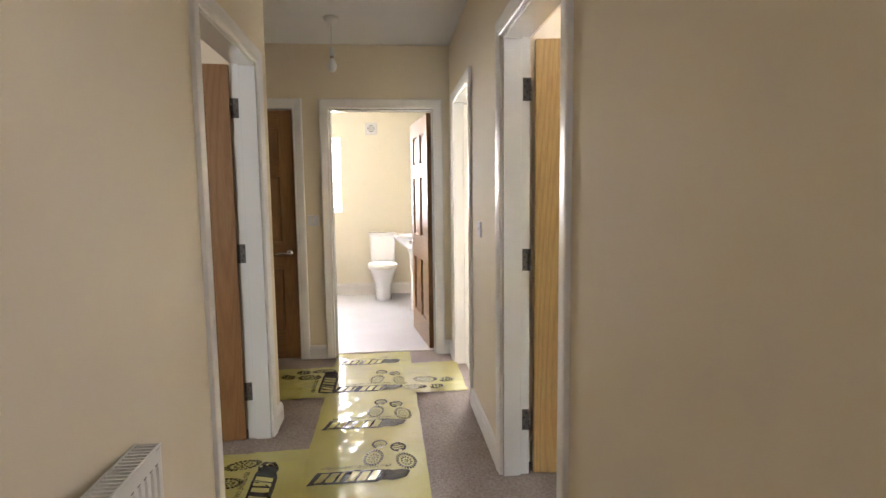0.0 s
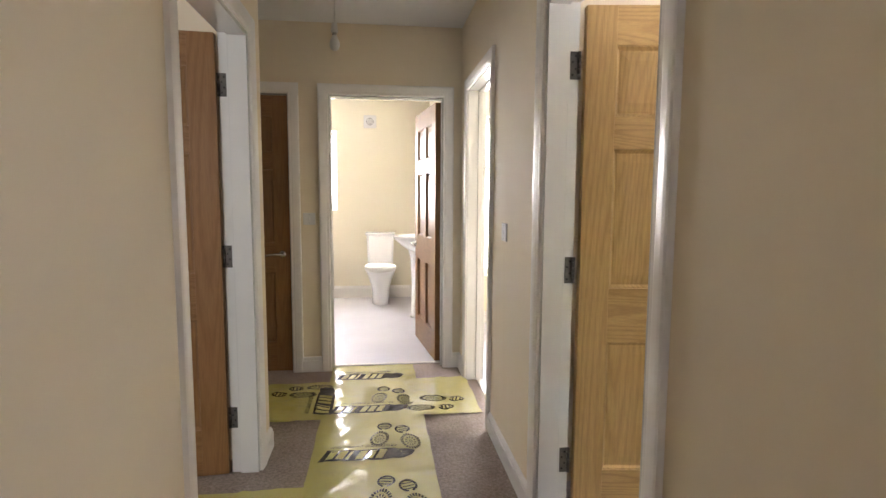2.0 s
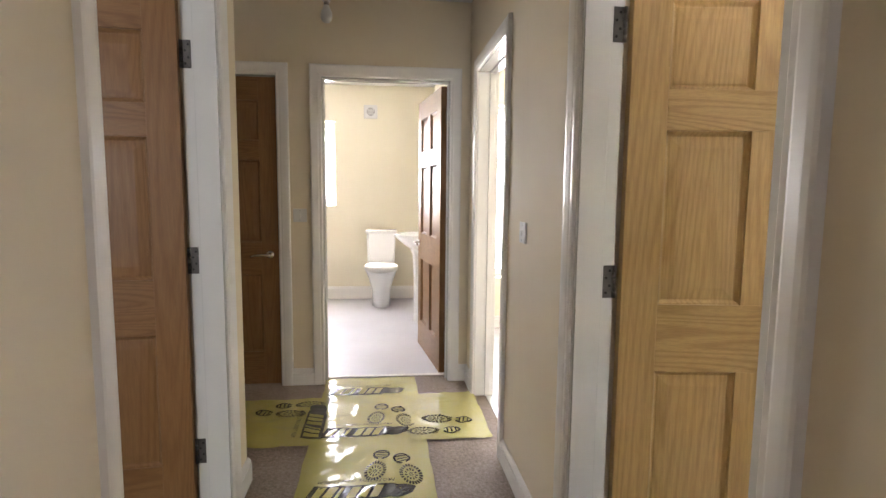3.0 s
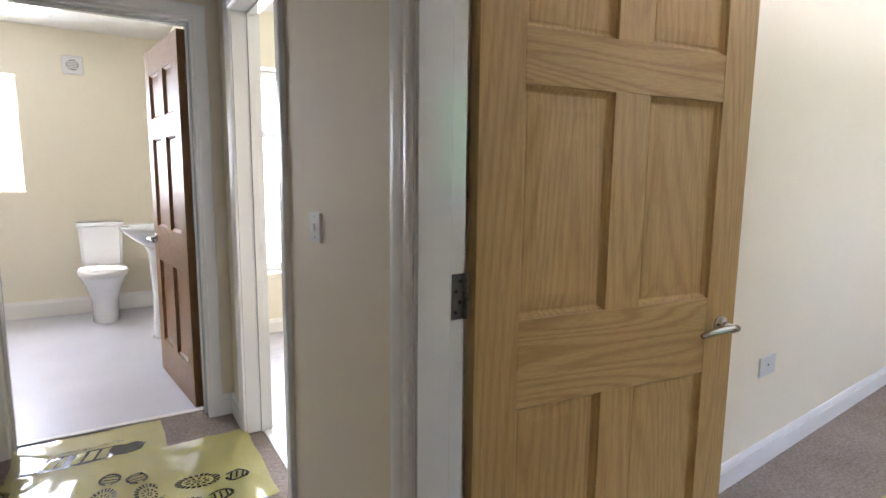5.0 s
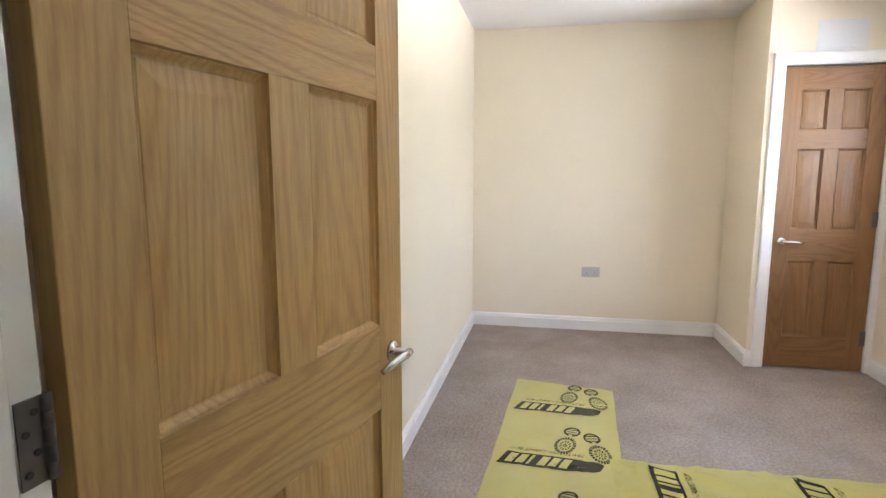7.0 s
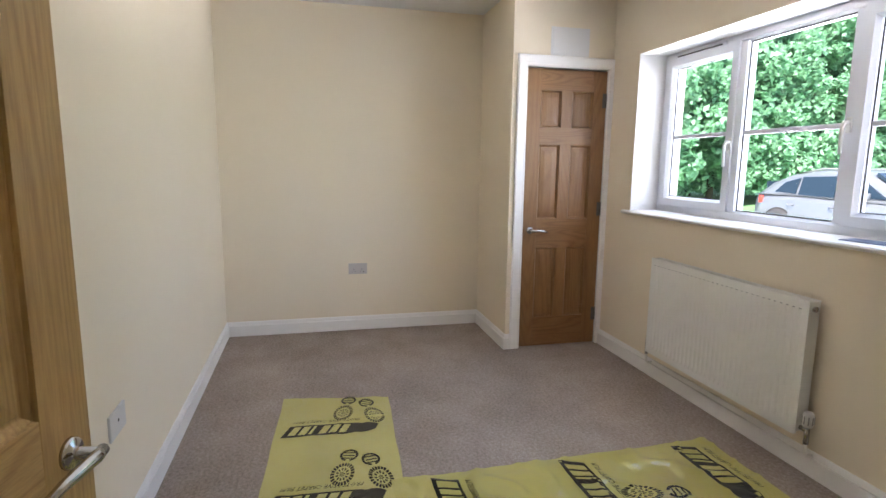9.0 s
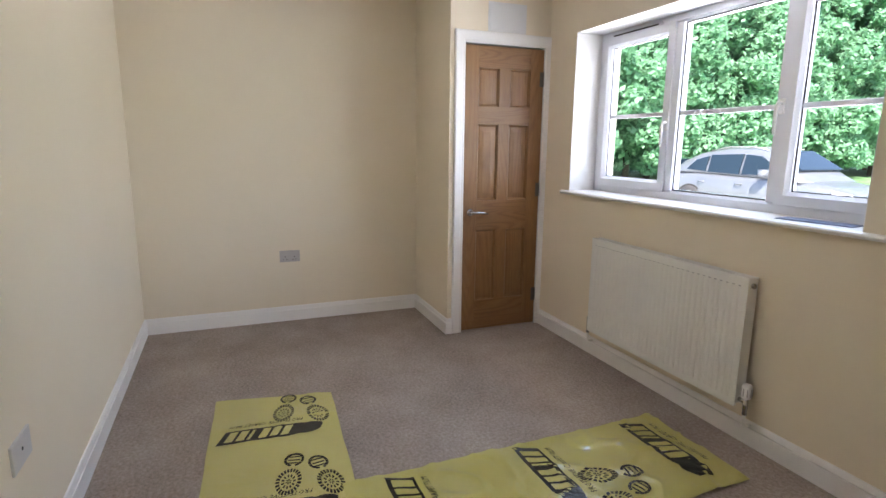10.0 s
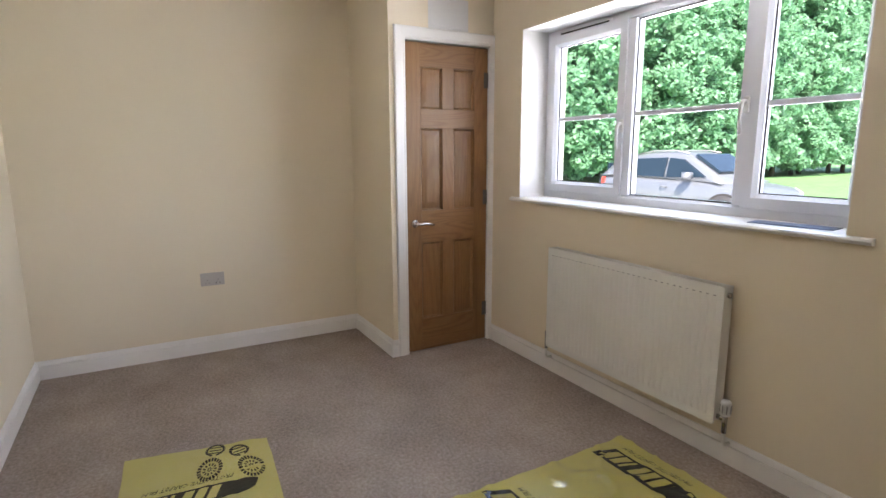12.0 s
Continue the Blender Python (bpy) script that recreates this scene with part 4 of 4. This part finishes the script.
def car(m):
    """Five-door compact suv: local x forward, y to its left, z up from the ground."""
    c = thing("car", m, "silver five-door compact suv parked on pale concrete", "car")
    st = [(-2.06, 0.62, 0.36, 0.86), (-1.98, 0.78, 0.30, 0.97), (-1.70, 0.86, 0.24, 1.00), (-1.0, 0.895, 0.22, 0.985), (0.0, 0.90, 0.22, 0.955), (0.85, 0.895, 0.22, 0.945), (1.30, 0.87, 0.24, 0.90), (1.75, 0.83, 0.26, 0.83), (1.98, 0.74, 0.30, 0.74), (2.08, 0.58, 0.36, 0.64)]
    bm = bmesh.new()
    rings = []
    for x, w, z0, z1 in st:
        h = z1 - z0
        q = [(0.0, z0), (0.72 * w, z0), (0.95 * w, z0 + 0.10 * h), (1.0 * w, z0 + 0.34 * h), (0.985 * w, z0 + 0.62 * h), (0.955 * w, z0 + 0.86 * h), (0.90 * w, z0 + 0.97 * h), (0.6 * w, z1 + 0.006), (0.0, z1 + 0.012)]
        rings.append([(x, y, z) for y, z in q] + [(x, -y, z) for y, z in q[-2:0:-1]])
    add_loft(bm, rings)
    part("body", bm, CAR_PAINT, c, "", True)
    cab = [(-1.97, 0.70, 0.96, 0.985), (-1.66, 0.70, 0.98, 1.24), (-1.22, 0.685, 0.98, 1.43), (-0.65, 0.675, 0.97, 1.525), (0.0, 0.67, 0.95, 1.53), (0.35, 0.665, 0.94, 1.475), (0.95, 0.70, 0.93, 1.12), (1.22, 0.72, 0.90, 0.94)]
    bm = bmesh.new()
    rings = []
    for x, w, z0, z1 in cab:
        h = z1 - z0
        q = [(0.0, z0), (w + 0.13, z0), (w + 0.10 * (1 - 0.0), z0 + 0.25 * h), (w, z0 + 0.78 * h), (w - 0.05, z0 + 0.93 * h), (w - 0.22, z1), (0.0, z1 + 0.012)]
        rings.append([(x, y, z) for y, z in q] + [(x, -y, z) for y, z in q[-2:0:-1]])
    add_loft(bm, rings)
    part("cabin", bm, CAR_PAINT, c, "", True)
    for s in (1, -1):
        for pts in (((-1.46, 1.05), (-1.25, 1.26), (-0.95, 1.345), (-0.95, 1.02)), ((-0.88, 1.01), (-0.88, 1.375), (-0.12, 1.405), (-0.12, 0.99)), ((-0.05, 0.99), (-0.05, 1.40), (0.28, 1.37), (0.86, 1.02))):
            side = lambda z: 0.805 - (max(0.0, z - 0.98) / 0.43) * 0.105
            bm = bmesh.new()
            add_loft(bm, [[(x, s * (side(z) + o), z) for x, z in pts] for o in (-0.03, 0.024)])
            part("side_window", bm, CAR_GLASS, c, "dark tinted side window")
        for x in (-0.02, -0.95):
            bm = bmesh.new()
            add_tube(bm, [(x - 0.10, s * 0.892, 0.80), (x - 0.05, s * 0.922, 0.80), (x + 0.02, s * 0.922, 0.80), (x + 0.06, s * 0.892, 0.80)], 0.014, 8)
            part("door_handle", bm, CAR_PAINT, c, "", True)
        bm = bmesh.new()
        add_loft(bm, [[(x, s * (0.93 + 0.19 * k), z) for x, z in ((0.50 + d, 0.99 + e), (0.66 - d, 0.99 + e), (0.66 - d, 1.12 - e), (0.50 + d, 1.12 - e))] for k, d, e in ((-0.4, 0.05, 0.03), (0.1, 0.0, 0.0), (0.8, 0.0, 0.0), (1.0, 0.03, 0.03))])
        part("wing_mirror", bm, CAR_PAINT, c, "", True)
        for x in (-1.27, 1.30):
            bm = bmesh.new()
            add_tube(bm, [(x, s * 0.66, 0.34), (x, s * 0.885, 0.34)], 0.385, 28)
            part("wheel_arch", bm, DARK, c)
            bm = bmesh.new()
            add_lathe(bm, [(0.20, -0.10), (0.33, -0.10), (0.345, -0.07), (0.345, 0.07), (0.33, 0.10), (0.22, 0.10)], 28)
            bm.transform(pose(x, s * 0.805, 0.345, 90, 0, 0))
            wh = part("wheel", bm, RUBBER, c, "", True)
            bm = bmesh.new()
            add_lathe(bm, [(0.235, 0.0), (0.235, 0.012), (0.205, 0.015), (0.195, 0.002)], 28)
            for k in range(5):
                a = k * math.tau / 5
                for da in (-0.12, 0.12):
                    add_tube(bm, [(0.03 * math.cos(a), 0.03 * math.sin(a), 0.012), (0.21 * math.cos(a + da), 0.21 * math.sin(a + da), 0.008)], 0.016, 6)
            bm.transform(pose(x, s * 0.905, 0.345, -90 * s, 0, 0))
            part("rim", bm, STEEL, wh)
        bm = bmesh.new()
        add_loft(bm, [[(x, s * y, z) for x, y, z in ((1.80, 0.835, 0.70), (2.02, 0.62, 0.64), (2.00, 0.62, 0.74), (1.76, 0.82, 0.80))], [(x - 0.05, s * (y - 0.06), z) for x, y, z in ((1.80, 0.835, 0.70), (2.02, 0.62, 0.64), (2.00, 0.62, 0.74), (1.76, 0.82, 0.80))]])
        part("headlight", bm, CLEAR_LENS, c, "clear headlight")
        bm = bmesh.new()
        add_loft(bm, [[(x, s * y, z) for x, y, z in ((-2.03, 0.62, 0.80), (-1.80, 0.872, 0.80), (-1.80, 0.860, 0.95), (-2.01, 0.62, 0.93))], [(x + 0.06, s * (y - 0.06), z) for x, y, z in ((-2.03, 0.62, 0.80), (-1.80, 0.872, 0.80), (-1.80, 0.860, 0.95), (-2.01, 0.62, 0.93))]])
        part("tail_light", bm, RED_LENS, c, "red tail light")
    bm = bmesh.new()
    add_loft(bm, [[(1.00, -0.62, 1.10), (1.00, 0.62, 1.10), (0.42, 0.56, 1.445), (0.42, -0.56, 1.445)], [(0.96, -0.62, 1.06), (0.96, 0.62, 1.06), (0.38, 0.56, 1.405), (0.38, -0.56, 1.405)]])
    part("windscreen", bm, CAR_GLASS, c, "tinted windscreen").location = (0.055, 0, 0.035)
    box("rear_window", -1.90, -1.86, -0.58, 0.58, 1.08, 1.26, CAR_GLASS, c)
    bm = bmesh.new()
    for k in range(9):
        add_box(bm, 2.02, 2.085, -0.40 + k * 0.1 - 0.012, -0.40 + k * 0.1 + 0.012, 0.40, 0.66)
    add_box(bm, 1.98, 2.055, -0.46, 0.46, 0.38, 0.68)
    part("grille", bm, GREY_PLASTIC, c, "slatted grille")
    box("number_plate", 2.085, 2.095, -0.26, 0.26, 0.40, 0.51, PLASTIC, c)
    for s in (1, -1):
        bm = bmesh.new()
        add_tube(bm, [(-1.05, s * 0.55, 1.46), (-0.6, s * 0.55, 1.545), (0.0, s * 0.55, 1.550), (0.28, s * 0.55, 1.50)], 0.014, 8)
        part("roof_rail", bm, STEEL, c, "", True)
    return c


car(pose(9.84, -9.09, -0.30, 0, 0, 182) @ Matrix.Scale(1.06, 4))

rng = np.random.default_rng(7)


def leaf_cloud(centers, radii, count, size):
    """Small tilted leaf blades spread over clumps: verts and quads."""
    pick = rng.integers(0, len(centers), count)
    d = rng.normal(size=(count, 3))
    d /= np.linalg.norm(d, axis=1)[:, None]
    r = rng.uniform(0.55, 1.0, count) ** 0.5
    p = centers[pick] + d * (radii[pick] * r)[:, None] * np.array([1.0, 1.0, 0.8])
    nrm = d * 0.5 + rng.normal(size=(count, 3)) * 0.6 + np.array([0, 0, 0.5])
    nrm /= np.linalg.norm(nrm, axis=1)[:, None]
    a = np.cross(nrm, rng.normal(size=(count, 3)))
    a /= np.linalg.norm(a, axis=1)[:, None]
    b = np.cross(nrm, a)
    s = (size * rng.uniform(0.6, 1.35, count))[:, None]
    v = np.stack([p - a * s, p + b * s * 0.55 - nrm * s * 0.15, p + a * s, p - b * s * 0.55 - nrm * s * 0.15], axis=1).reshape(-1, 3)
    f = np.arange(count * 4).reshape(-1, 4)
    return v, f


def tree(x, y, height, spread, low, count, leaf=0.12):
    """Broadleaf tree: tapered trunk, limbs, and a ragged crown in clumps that starts at low."""
    t = thing("tree", pose(x, y, -0.34), "tall leafy green broadleaf tree at the edge of a wood", "tree", "trees of the wood")
    bm = bmesh.new()
    lean = rng.uniform(-0.3, 0.3, 2)
    add_tube(bm, [(0, 0, -0.1), (lean[0] * 0.3, lean[1] * 0.3, height * 0.3), (lean[0] * 0.7, lean[1] * 0.7, height * 0.6), (lean[0], lean[1], height * 0.88)], 0.2, 10, [0.17, 0.13, 0.08, 0.02])
    part("trunk", bm, BARK, t, "", True)
    n = 340
    ang, lev = rng.uniform(0, math.tau, n), rng.uniform(0, 1, n)
    rad = spread * (0.62 + 0.48 * np.sin(np.pi * np.clip(lev * 0.95 + 0.12, 0, 1))) * np.sqrt(rng.uniform(0.12, 1.0, n))
    z = low + 0.5 + (height - low) * lev
    centers = np.stack([np.cos(ang) * rad, np.sin(ang) * rad, z], axis=1)
    radii = rng.uniform(0.5, 1.15, n) * spread * 0.27
    for k in range(9):
        c = centers[k * 3] * np.array([0.7, 0.7, 1.0])
        bm = bmesh.new()
        add_tube(bm, [(lean[0] * 0.4, lean[1] * 0.4, max(0.6, c[2] * 0.6)), tuple(c * np.array([0.55, 0.55, 0.86])), tuple(c)], 0.05, 6, [0.05, 0.03, 0.012])
        part("limb", bm, BARK, t, "", True)
    v, f = leaf_cloud(centers, radii, count, leaf)
    me = bpy.data.meshes.new("crown")
    me.vertices.add(len(v))
    me.vertices.foreach_set("co", v.astype(np.float32).ravel())
    me.loops.add(f.size)
    me.loops.foreach_set("vertex_index", f.astype(np.int32).ravel())
    me.polygons.add(len(f))
    me.polygons.foreach_set("loop_start", np.arange(0, f.size, 4, dtype=np.int32))
    me.materials.append(LEAF)
    me.update(calc_edges=True)
    me.validate()
    new("crown", me).parent = t
    return t


# edge of the wood, running away to the south along the grass
for i in range(14):
    tree(23.6 + rng.uniform(-0.8, 0.8), -10.5 - i * 2.7 + rng.uniform(-0.5, 0.5), rng.uniform(11.5, 15.0), rng.uniform(2.4, 3.2), 0.25 if i < 7 else 0.45, 56000, 0.15)
for i in range(9):
    tree(28.6 + rng.uniform(-0.8, 0.8), -11.0 - i * 4.6 + rng.uniform(-0.6, 0.6), rng.uniform(15.0, 18.0), rng.uniform(3.4, 4.2), 0.6, 24000, 0.21)
for i in range(4):
    tree(14.0 + i * 3.2 + rng.uniform(-0.5, 0.5), -49.0 + rng.uniform(-0.8, 0.8), rng.uniform(15.0, 18.0), rng.uniform(3.0, 3.8), 1.0, 22000, 0.17)

# ---- carpet protection film ----


def crumple(x, y):
    """Height of the film's folds above the carpet."""
    v = Vector((x * 5.0, y * 5.0, 1.7))
    w = Vector((x * 17.0, y * 23.0, 4.1))
    fold = 1 - abs(noise.noise(Vector((x * 3.3 + y * 5.1, y * 2.2 - x * 4.0, 9.2))))
    return 0.0040 + 0.0030 * noise.noise(v) + 0.0022 * noise.noise(w) + 0.0060 * max(0.0, fold - 0.86) / 0.14


def film_sheet(m, length, width, label, prints, step=0.02, seed=0.0, ruffle=1.0, skew=0.0, boots=()):
    """Film laid from local (0, 0), length along x, width along y (centred). prints: repeats' starts along x."""
    s = thing("carpet_film", m, label, "carpet film", "yellow carpet films")
    nx, ny = int(length / step), int(width / step)
    lift = lambda x, y: 0.0035 + (crumple(x + seed, y - seed) - 0.0035) * ruffle + seed * 0.0006 + (ruffle - 1) * 0.004
    xs = [length * i / nx for i in range(nx + 1)]
    ys = [width * (j / ny - 0.5) for j in range(ny + 1)]
    verts = []
    for i, x in enumerate(xs):
        for j, y in enumerate(ys):
            ex = 0.008 * noise.noise(Vector((y * 9, seed, 0.3))) if i in (0, nx) else 0
            ey = 0.006 * noise.noise(Vector((x * 6, seed, 7.3))) if j in (0, ny) else 0
            verts.append((x + ex + skew * y * 2 * (x / length) ** 4, y + ey, lift(x, y)))
    faces = [(i * (ny + 1) + j, (i + 1) * (ny + 1) + j, (i + 1) * (ny + 1) + j + 1, i * (ny + 1) + j + 1) for i in range(nx) for j in range(ny)]
    mesh_object("film", verts, faces, FILM, s, "", True)
    skin = lambda pts: [(x, y, lift(x, y) + 0.0016) for x, y in pts]
    for x0 in prints:
        if x0 > -0.02 and x0 + 0.10 < length:
            badge(s, x0, skin)
            if x0 + 0.17 < length:
                slogan(s, x0 + 0.150, skin)
        if not boots and x0 + 0.41 < length and x0 > -0.16:
            boot_print(s, x0 + 0.318, -0.055, skin, 169)
            boot_print(s, x0 + 0.272, -0.180, skin, 194)
    for bx, by, tilt in boots:
        boot_print(s, bx, by, skin, tilt)
    return s


def grid_patch(corners, nu, nv, skin, verts, faces):
    """A bilinear patch of small quads, laid on the film."""
    (ax, ay), (bx, by), (cx, cy), (dx, dy) = corners
    base = len(verts)
    pts = []
    for i in range(nu + 1):
        for j in range(nv + 1):
            u, v = i / nu, j / nv
            pts.append(((1 - u) * ((1 - v) * ax + v * dx) + u * ((1 - v) * bx + v * cx), (1 - u) * ((1 - v) * ay + v * dy) + u * ((1 - v) * by + v * cy)))
    verts += skin(pts)
    faces += [(base + i * (nv + 1) + j, base + (i + 1) * (nv + 1) + j, base + (i + 1) * (nv + 1) + j + 1, base + i * (nv + 1) + j + 1) for i in range(nu) for j in range(nv)]


def badge(s, x0, skin):
    """Slanted black outline box with six heavy blank strokes, and a boot sole at its end. It runs along -y."""
    verts, faces = [], []
    P = lambda u, v: (x0 + v, 0.262 - u - v * 0.34)     # u along the lettering, v its height
    L, Hh = 0.322, 0.112
    grid_patch((P(0, 0), P(L, 0), P(L, Hh), P(0, Hh)), 18, 6, skin, verts, faces)
    n = 12
    h = lambda a: 0.054 * max(0.0, 1 - a ** 3.2) ** 0.5 * (1 - 0.16 * math.exp(-((a - 0.28) / 0.12) ** 2))
    for i in range(n):
        a0, a1 = i / n, (i + 1) / n
        u0, u1 = L + a0 * 0.140, L + a1 * 0.140
        grid_patch((P(u0, 0.058 - h(a0)), P(u1, 0.058 - h(a1)), P(u1, 0.058 + h(a1)), P(u0, 0.058 + h(a0))), 1, 4, skin, verts, faces)
    b = mesh_object("printed_badge", verts, faces, INK, s, "black printed slanted badge ending in a boot sole", weld=True)
    verts, faces = [], []
    over = lambda pts: [(x, y, z + 0.0007) for x, y, z in skin(pts)]
    for k in range(6):
        verts, faces = [], []
        u0 = 0.026 + k * 0.0490
        w = 0.015 if k == 2 else 0.036
        grid_patch((P(u0, 0.018), P(u0 + w, 0.018), P(u0 + w, 0.100), P(u0, 0.100)), 2, 4, over, verts, faces)
        mesh_object("badge_stroke", verts, faces, FILM, b, "blank yellow stroke")


font_meshes = {}


def slogan(s, x0, skin):
    """A line of small capitals along -y."""
    if "slogan" not in font_meshes:
        cu = bpy.data.curves.new("slogan", "FONT")
        cu.body, cu.size, cu.resolution_u = "PROTECTIVE CARPET FILM", 0.036, 1
        tmp = new("slogan", cu)
        bpy.context.view_layer.update()
        me = bpy.data.meshes.new_from_object(tmp.evaluated_get(bpy.context.evaluated_depsgraph_get()))
        font_meshes["slogan"] = ([tuple(v.co) for v in me.vertices], [tuple(p.vertices) for p in me.polygons])
        bpy.data.objects.remove(tmp)
    v, f = font_meshes["slogan"]
    wide = max(p[0] for p in v)
    k = 0.335 / wide
    verts = skin([(x0 + 0.012 - p[1], -0.130 + p[0] * k + p[1] * 0.3) for p in v])
    mesh_object("printed_slogan", verts, f, INK, s, "black printed capitals reading protective carpet film")


def boot_print(s, cx, cy, skin, tilt):
    """Lugged sole print, its length along y."""
    verts, faces = [], []
    ca, sa = math.cos(radians(tilt)), math.sin(radians(tilt))

    def P(u, v):
        return (cx + u * ca - v * sa, cy + u * sa + v * ca)

    def lugs(cu, au, av, n, r0, r1, fill, skip=()):
        for k in range(n):
            if k in skip:
                continue
            a, e = k * math.tau / n, math.tau / n * fill * 0.5
            q = [P(cu + au * r * math.cos(b), av * r * math.sin(b)) for r, b in ((r0, a - e * 1.2), (r1, a - e), (r1, a + e), (r0, a + e * 1.2))]
            grid_patch(q, 2, 1, skin, verts, faces)

    # sole: rim lugs, inner lugs and a core; heel: rim with a gap, and two bars
    lugs(0.088, 0.088, 0.050, 22, 0.70, 1.0, 0.60)
    lugs(0.090, 0.088, 0.050, 11, 0.34, 0.55, 0.42)
    lugs(0.090, 0.088, 0.050, 6, 0.06, 0.22, 0.5)
    lugs(-0.066, 0.050, 0.042, 14, 0.74, 1.0, 0.86, (0,))
    for u0 in (-0.092, -0.068, -0.046):
        grid_patch((P(u0, -0.026), P(u0 + 0.008, -0.026), P(u0 + 0.008, 0.026), P(u0, 0.026)), 1, 3, skin, verts, faces)
    mesh_object("boot_print", verts, faces, INK, s, "black printed boot sole")


# hall strip, its cross pieces, the piece into the left room, and two in the bedroom
PIT = 0.588
film_sheet(HALL @ pose(0.372, 2.02, 0.001, 0, 0, 90), 2.77, 0.60, "crumpled yellow printed film along the hall carpet", [1.28 - 2 * PIT, 1.28 - PIT, 1.28, 1.28 + PIT, 1.28 + 2 * PIT], ruffle=0.75)
film_sheet(HALL @ pose(0.60, 4.14, 0.002, 0, 0, 0), 0.42, 0.645, "short yellow printed film across to the side room", [], seed=1.3, boots=((0.235, -0.09, 166), (0.150, -0.22, 180)))
film_sheet(HALL @ pose(0.12, 4.12, 0.002, 0, 0, 180), 0.66, 0.63, "short yellow printed film across to the cupboard recess", [-0.010], seed=2.1, boots=((0.285, -0.10, 171), (0.19, -0.215, 182)))
film_sheet(HALL @ pose(0.09, 2.750, 0.002, 0, 0, 182), 0.75, 0.66, "short yellow printed film into a doorway beside the hall", [0.12], seed=3.2)
film_sheet(pose(1.50, 2.205, 0.001, 0, 0, -3.6), 2.505, 0.585, "yellow printed film along the bedroom carpet", [2.072 - 3 * PIT, 2.072 - 2 * PIT, 2.072 - PIT, 2.072], seed=4.4, skew=0.052, ruffle=0.55)
film_sheet(pose(2.82, 1.86, 0.003, 0, 0, -89), 1.555, 0.575, "crumpled yellow printed film across the bedroom carpet", [1.34 - 2 * PIT, 1.34 - PIT, 1.34], step=0.0125, seed=5.7, ruffle=1.35)
